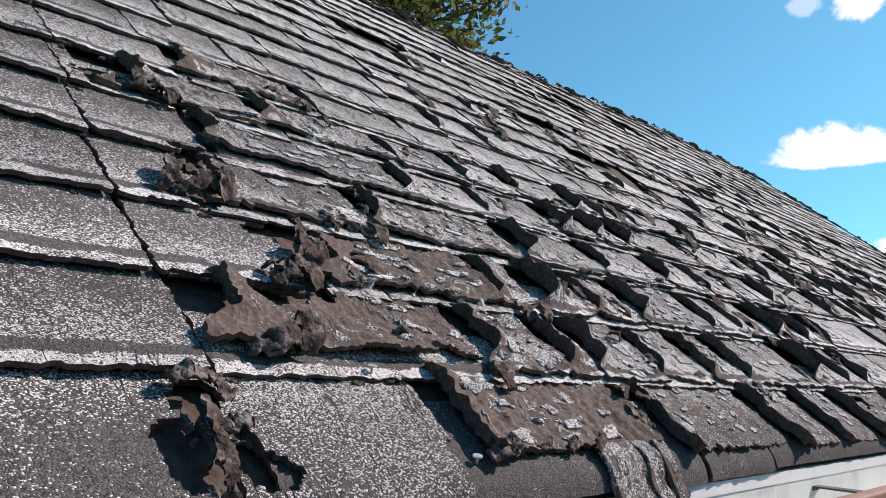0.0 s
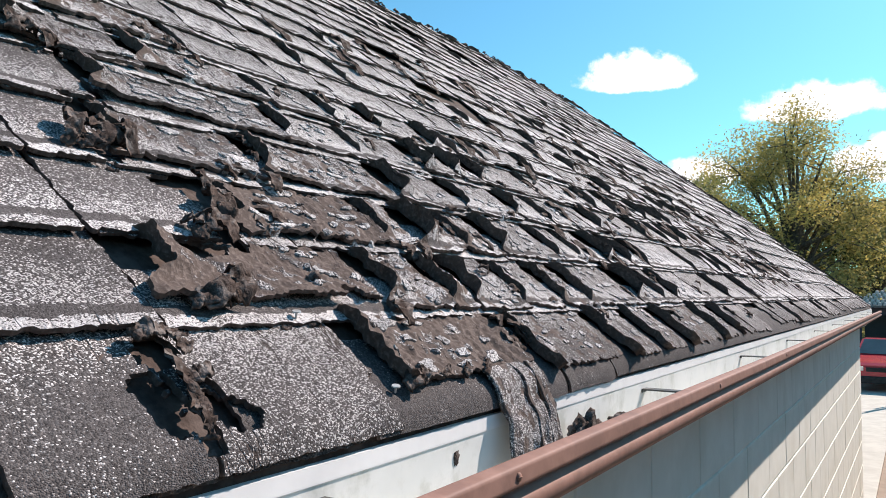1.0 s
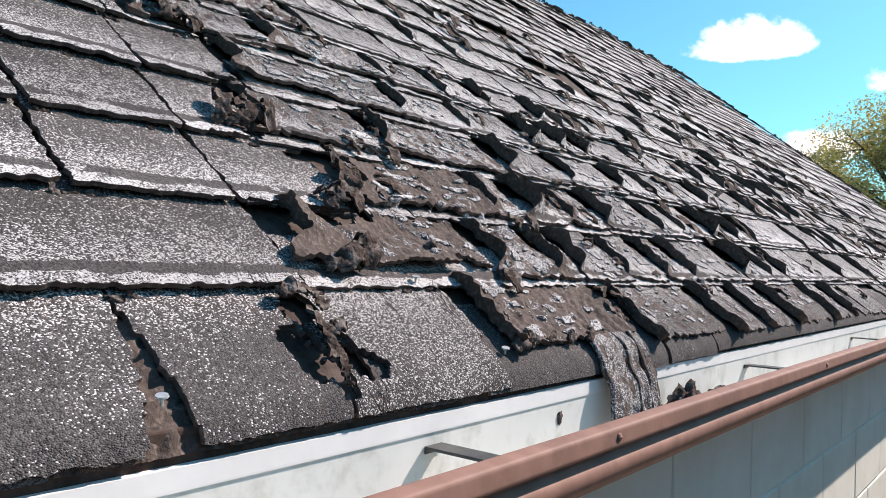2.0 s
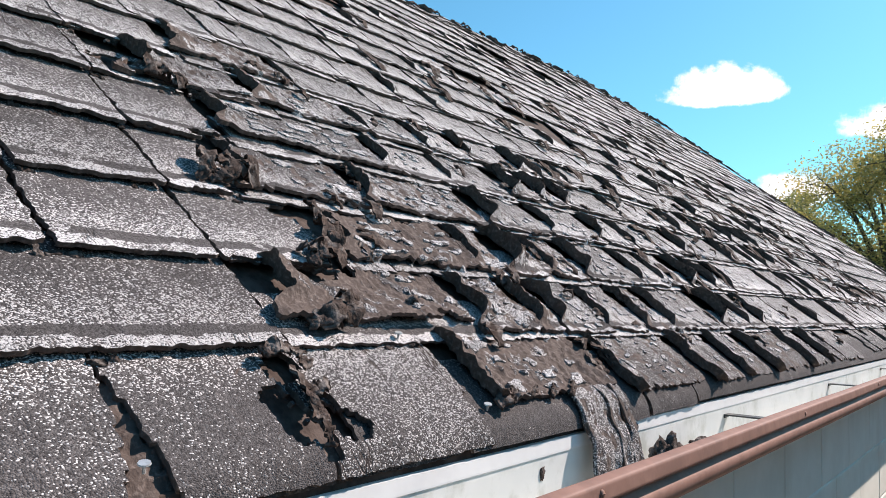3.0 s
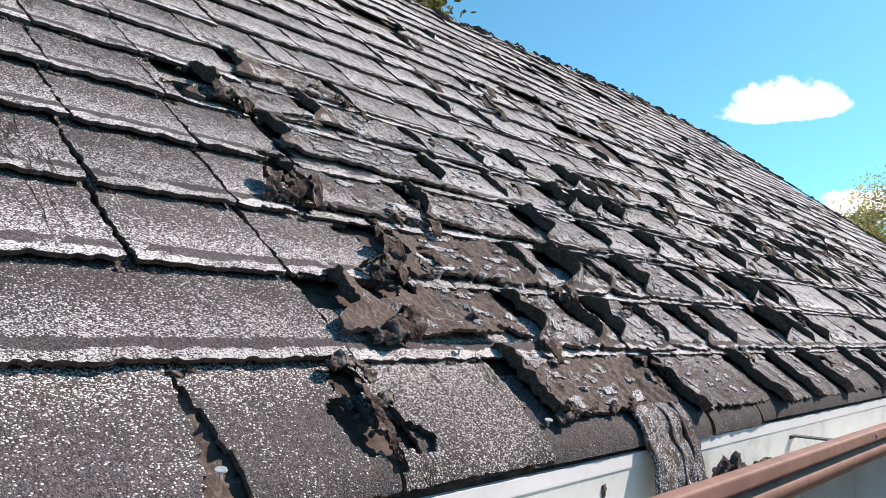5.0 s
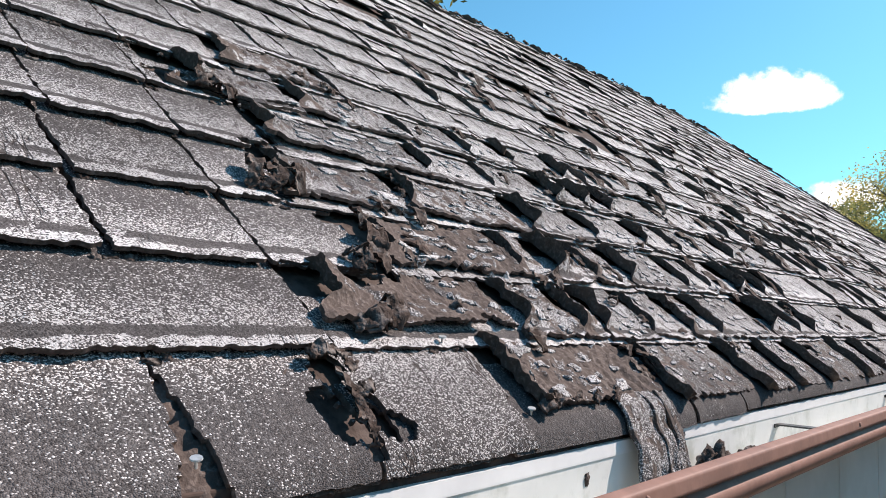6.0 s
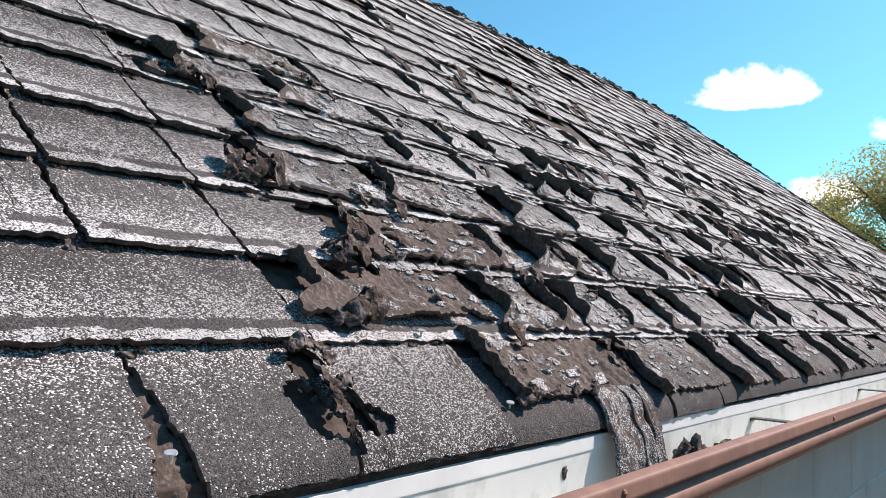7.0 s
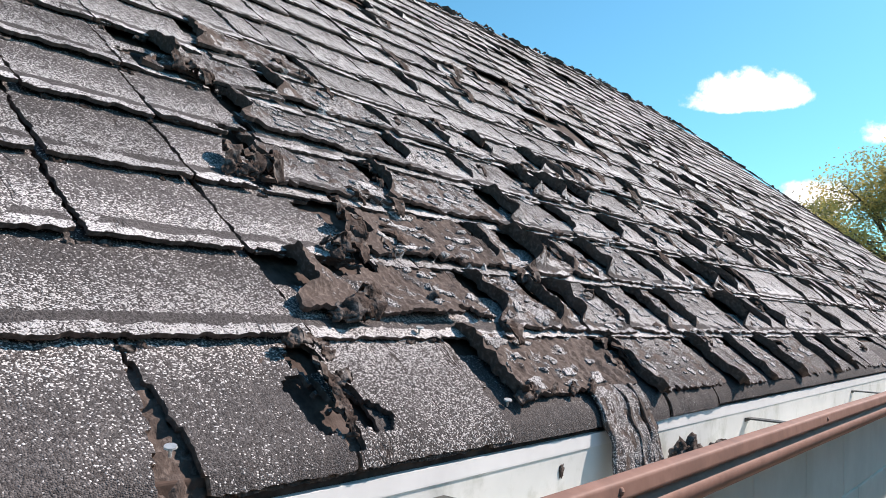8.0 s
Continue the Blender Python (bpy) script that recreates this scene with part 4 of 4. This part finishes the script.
# ---------------------------------------------------------------- car
def car(x, y, z):
    """A red saloon seen from its front; its nose points at -y."""
    base = new("car")
    base.location = (x, y, z)
    half = 0.88

    def loft(name, sections, mat, label=""):
        bm = bmesh.new()
        rows = [[bm.verts.new(p) for p in s] for s in sections]
        for a, b in zip(rows, rows[1:]):
            for i in range(len(a)):
                j = (i + 1) % len(a)
                bm.faces.new((a[i], a[j], b[j], b[i]))
        bm.faces.new(rows[0])
        bm.faces.new(rows[-1][::-1])
        bmesh.ops.recalc_face_normals(bm, faces=bm.faces)
        bmesh.ops.bevel(bm, geom=[e for e in bm.edges if e.calc_face_angle(0) > 0.5], offset=0.03, segments=2, affect="EDGES")
        return part(name, bm, mat, base, label, False)

    def ring(yy, w, lo, hi, tuck=0.06):
        return [(-w + tuck, yy, lo), (-w, yy, lo + 0.18), (-w, yy, hi - 0.14), (-w + tuck, yy, hi), (w - tuck, yy, hi), (w, yy, hi - 0.14), (w, yy, lo + 0.18), (w - tuck, yy, lo)]

    body = loft("body", [ring(-2.25, half - 0.10, 0.28, 0.72), ring(-2.1, half - 0.02, 0.22, 0.80), ring(-1.0, half, 0.20, 0.93), ring(0.9, half, 0.20, 0.95), ring(1.9, half - 0.02, 0.22, 0.95), ring(2.15, half - 0.08, 0.30, 0.88)], M_CAR)
    loft("cabin", [[(-0.74, -0.95, 0.92), (0.74, -0.95, 0.92), (0.70, -0.88, 0.96), (-0.70, -0.88, 0.96)], [(-0.72, -0.1, 0.93), (0.72, -0.1, 0.93), (0.58, -0.1, 1.38), (-0.58, -0.1, 1.38)],
                   [(-0.72, 0.8, 0.93), (0.72, 0.8, 0.93), (0.56, 0.8, 1.36), (-0.56, 0.8, 1.36)], [(-0.72, 1.5, 0.94), (0.72, 1.5, 0.94), (0.66, 1.45, 0.98), (-0.66, 1.45, 0.98)]], M_CAR)
    bm = bmesh.new()
    w = [bm.verts.new(p) for p in ((-0.66, -0.90, 0.975), (0.66, -0.90, 0.975), (0.53, -0.16, 1.36), (-0.53, -0.16, 1.36))]
    bm.faces.new(w)
    bmesh.ops.solidify(bm, geom=bm.faces[:], thickness=-0.012)
    part("windshield", bm, M_CAR_GLASS, base, "windscreen with the reflected sky's blue in its colour")
    for sx in (-1, 1):
        bm = bmesh.new()
        box(bm, (sx * 0.62 - 0.16, -2.275, 0.58), (sx * 0.62 + 0.16, -2.20, 0.70), 0.02)
        part("headlight", bm, M_NAIL, base, "grey clear headlight")
        bm = bmesh.new()
        box(bm, (sx * 0.93 - 0.09, -0.75, 0.93), (sx * 0.93 + 0.09, -0.65, 1.05), 0.03)
        part("mirror", bm, M_CAR, base)
        for yy in (-1.4, 1.3):
            bm = bmesh.new()
            bmesh.ops.create_cone(bm, cap_ends=True, segments=28, radius1=0.31, radius2=0.31, depth=0.20, matrix=Matrix.Translation((sx * 0.79, yy, 0.31)) @ pose(0, 0, 0, 0, 90, 0))
            wheel = part("wheel", bm, M_TYRE, base, "black tyre", True)
            bm = bmesh.new()
            bmesh.ops.create_cone(bm, cap_ends=True, segments=20, radius1=0.19, radius2=0.17, depth=0.02, matrix=Matrix.Translation((sx * 0.90, yy, 0.31)) @ pose(0, 0, 0, 0, 90, 0))
            part("rim", bm, M_NAIL, wheel, "grey metal rim")
    part("grille", box(bmesh.new(), (-0.40, -2.275, 0.56), (0.40, -2.22, 0.68), 0.01), M_TYRE, base, "black grille")
    part("bumper", box(bmesh.new(), (-0.80, -2.30, 0.24), (0.80, -2.16, 0.44), 0.04), M_TYRE, base, "dark front bumper")
    return tagged(base, "dark red saloon car parked on the concrete slab", "car")


car(-0.33, 26.4, GROUND_Z)


def post(x, y, z, high, thick):
    bm = bmesh.new()
    bmesh.ops.create_cone(bm, cap_ends=True, segments=14, radius1=thick, radius2=thick, depth=high, matrix=Matrix.Translation((0, 0, high / 2)))
    bmesh.ops.create_uvsphere(bm, u_segments=12, v_segments=6, radius=thick * 1.25, matrix=Matrix.Translation((0, 0, high)))
    base = tagged(new("gate_post"), "thin grey metal gate post standing on the slab", "post", "gate posts")
    base.location = (x, y, z)
    part("pole", bm, M_POST, base, "", True)
    bm = bmesh.new()
    bmesh.ops.create_cone(bm, cap_ends=True, segments=14, radius1=thick * 2, radius2=thick * 1.8, depth=0.02, matrix=Matrix.Translation((0, 0, 0.01)))
    part("foot", bm, M_POST, base)


for x, y in ((-0.06, 21.0), (0.12, 21.6), (0.26, 22.2)):
    post(x, y, GROUND_Z, 1.55, 0.035)


# ---------------------------------------------------------------- house across the yard
def far_house(x0, x1, y0, y1, eave, pitch):
    base = tagged(new("neighbour_house"), "low house with pale grey tiled roof and dark carport", "house")
    h = (y1 - y0) / 2 * math.tan(pitch)
    ym = (y0 + y1) / 2
    inset = (y1 - y0) / 2
    wall_bm = bmesh.new()
    box(wall_bm, (x0 + 0.5, ym, GROUND_Z), (x1 - 0.5, y1 - 0.4, eave + 0.02))
    part("wall", wall_bm, M_CARPORT_SHADE, base, "back wall of the carport, coloured dark for the shade inside")
    for x in (x0 + 0.55, x0 + 3.6, x0 + 6.7, x1 - 0.6):
        part("column", box(bmesh.new(), (x - 0.07, y0 + 0.45, GROUND_Z), (x + 0.07, y0 + 0.59, eave), 0.008), M_CARPORT_SHADE, base)
    part("beam", box(bmesh.new(), (x0 + 0.3, y0 + 0.4, eave - 0.22), (x1 - 0.3, y0 + 0.62, eave + 0.01), 0.01), M_CARPORT_SHADE, base, "eave beam in the carport's dark shade colour")
    part("ceiling", box(bmesh.new(), (x0 + 0.1, y0 + 0.1, eave + 0.012), (x1 - 0.1, y1 - 0.1, eave + 0.04)), M_CARPORT_SHADE, base)
    bm = bmesh.new()
    a = [bm.verts.new(p) for p in ((x0, y0, eave + 0.04), (x1, y0, eave + 0.04), (x1, y1, eave + 0.04), (x0, y1, eave + 0.04), (x0 + inset, ym, eave + h), (x1 - inset, ym, eave + h))]
    for f in ((0, 1, 5, 4), (2, 3, 4, 5), (3, 0, 4), (1, 2, 5)):
        bm.faces.new([a[i] for i in f])
    roof_part = part("roof", bm, M_TILE, base, "pale grey roof tiles")
    # rounded tiles in courses on the slope that faces the yard
    verts, faces = [], []
    rows = 18
    slope = math.hypot(inset, h)
    for r in range(rows):
        f0, f1 = r / rows, (r + 1.12) / rows
        xa, xb = x0 + inset * f0, x1 - inset * f0
        n = int((xb - xa) / 0.16)
        for i in range(n):
            x = xa + (i + 0.5) * (xb - xa) / n
            o = len(verts)
            for f, rad in ((f0, 0.075), (min(f1, 1), 0.065)):
                yy, zz = y0 + inset * f, eave + 0.05 + h * f + (0.045 if f == f0 else 0.01)
                for q in range(6):
                    t = math.pi * q / 5
                    verts.append((x - rad * math.cos(t), yy - 0.4 * rad * math.sin(t), zz + 0.75 * rad * math.sin(t)))
            for q in range(5):
                faces.append((o + q, o + q + 1, o + 7 + q, o + 6 + q))
            faces.append(tuple(o + q for q in range(5, -1, -1)))
    me = mesh_from("roof_tiles", verts, faces, M_TILE, None, True)
    ob = new("roof_tiles", me)
    ob.parent = roof_part
    tagged(ob, "rows of rounded pale roof tiles", kind="stuff")
    return base


far_house(-1.75, 13.0, 29.5, 38.5, -0.42, radians(22))


# ---------------------------------------------------------------- trees
def tube(bm, pts, radii, sides=7):
    rows = []
    for i, (p, r) in enumerate(zip(pts, radii)):
        d = (pts[min(i + 1, len(pts) - 1)] - pts[max(i - 1, 0)]).normalized()
        a = d.orthogonal().normalized()
        b = d.cross(a)
        rows.append([bm.verts.new(p + (a * math.cos(2 * math.pi * j / sides) + b * math.sin(2 * math.pi * j / sides)) * r) for j in range(sides)])
    for a, b in zip(rows, rows[1:]):
        best = min(range(sides), key=lambda s: sum((a[j].co - b[(j + s) % sides].co).length for j in range(sides)))
        for j in range(sides):
            bm.faces.new((a[j], a[(j + 1) % sides], b[(j + 1 + best) % sides], b[(j + best) % sides]))


def tree(x, y, top, reach, crown_low, leaf_mat, leaf, leaves, limbs, s, label, group="trees beyond the roof", flatness=0.75):
    """A broadleaf tree: a tapered trunk, forking limbs, and small leaves in uneven sprays round the twigs."""
    r = random.Random(s)
    base = tagged(new("tree"), label, "tree", group)
    base.location = (x, y, GROUND_Z - 0.03)
    high = top - GROUND_Z
    low = crown_low - GROUND_Z
    bm = bmesh.new()
    trunk = [Vector((0.12 * n1(i * 0.7, s), 0.12 * n1(i * 0.7, s + 3), (low + 0.45 * (high - low)) * i / 6)) for i in range(7)]
    tube(bm, trunk, [0.030 * high * (1 - 0.09 * i) * 0.8 for i in range(7)], 9)
    tips = []
    for i in range(limbs):
        a = 2 * math.pi * (i * 0.382 + r.uniform(-0.1, 0.1))
        at = trunk[r.choice((3, 4, 5, 6))]
        up = r.random() ** 0.8
        wide = reach * math.sqrt(max(0.06, 1 - ((up - 0.35) / 0.72) ** 2)) * r.uniform(0.55, 1.0)
        end = Vector((math.cos(a) * wide, math.sin(a) * wide, low + (high - low) * up))
        mid = at.lerp(end, 0.5) + Vector((r.uniform(-0.2, 0.2), r.uniform(-0.2, 0.2), 0.12 * (high - low) * r.uniform(0.0, 1.0)))
        pts = [at, at.lerp(mid, 0.6), mid, mid.lerp(end, 0.6), end]
        tube(bm, pts, [0.011 * high * q for q in (1, 0.75, 0.55, 0.35, 0.12)], 6)
        tips += [(end, 1.0), (mid.lerp(end, 0.55), 0.9)]
        for q in range(3):
            t = r.uniform(0.35, 0.9)
            e2 = mid.lerp(end, t) + Vector((r.uniform(-1, 1), r.uniform(-1, 1), r.uniform(-0.3, 0.7))) * reach * 0.28
            tube(bm, [mid.lerp(end, t * 0.8), e2], [0.0035 * high, 0.0012 * high], 5)
            tips.append((e2, 0.8))
    part("trunk", bm, M_BARK, base, "grey-brown trunk and limbs", True)
    verts, faces = [], []
    per = max(8, leaves // len(tips))
    spread = reach * 0.20
    for tip, size in tips:
        for i in range(per):
            d = Vector((r.gauss(0, 1), r.gauss(0, 1), r.gauss(0, flatness))) * spread * size * 0.62
            c = tip + d
            d1 = Vector((r.gauss(0, 1), r.gauss(0, 1), r.gauss(0, 0.7))).normalized()
            d2 = d1.cross(Vector((r.gauss(0, 1), r.gauss(0, 1), r.gauss(0, 1)))).normalized()
            w = leaf * r.uniform(0.6, 1.25)
            o = len(verts)
            verts += [tuple(c - d1 * w), tuple(c + d2 * w * 0.45), tuple(c + d1 * w), tuple(c - d2 * w * 0.45)]
            faces.append((o, o + 1, o + 2, o + 3))
    me = mesh_from("crown", verts, faces, leaf_mat)
    ob = new("crown", me)
    ob.parent = base
    return base


tree(-3.6, 33.0, 6.9, 3.7, -0.6, M_LEAF_YELLOW, 0.070, 46000, 46, 3, "broad yellow-green autumn tree past the end of the roof")
tree(-0.8, 36.0, 4.2, 2.5, -0.9, M_LEAF_GREEN, 0.10, 15000, 28, 8, "smaller green tree turning yellow behind the tiled house")
tree(2.6, 37.0, 3.4, 2.6, -0.9, M_LEAF_YELLOW, 0.10, 18000, 22, 15, "low yellowing tree behind the tiled house")
tree(-8.6, 38.0, 5.6, 3.2, -0.8, M_LEAF_GREEN, 0.11, 18000, 26, 21, "green tree half hidden by the roof")
tree(-2.6, 43.0, 4.0, 3.6, -1.2, M_LEAF_DARK, 0.16, 9000, 24, 27, "dark green tree among lighter yellowing trees")
tree(6.5, 45.0, 4.6, 3.8, -1.0, M_LEAF_GREEN, 0.16, 8000, 22, 33, "green tree beside the tiled house")
tree(-7.5, 4.9, 7.6, 2.0, 3.2, M_LEAF_DARK, 0.075, 26000, 44, 41, "dark green tree rising behind the ridge")


def hedge():
    r = random.Random(5)
    verts, faces = [], []
    for i in range(26000):
        x = r.uniform(-40, 40)
        top = 2.6 + 1.6 * n1(x * 0.35, 2) + 0.9 * n1(x * 1.3, 5)
        c = Vector((x, 58 + r.uniform(-3, 3) + 2 * n1(x * 0.2, 8), GROUND_Z + (top + 2.2) * r.random() ** 0.8))
        d1 = Vector((r.gauss(0, 1), r.gauss(0, 1), r.gauss(0, 0.8))).normalized()
        d2 = d1.cross(Vector((r.gauss(0, 1), r.gauss(0, 1), r.gauss(0, 1)))).normalized()
        w = r.uniform(0.12, 0.32)
        o = len(verts)
        verts += [tuple(c - d1 * w), tuple(c + d2 * w * 0.5), tuple(c + d1 * w), tuple(c - d2 * w * 0.5)]
        faces.append((o, o + 1, o + 2, o + 3))
    me = mesh_from("far_wood", verts, faces, M_LEAF_GREEN)
    tagged(new("far_wood", me), "belt of green trees closing the distance", "wood", kind="stuff")


hedge()
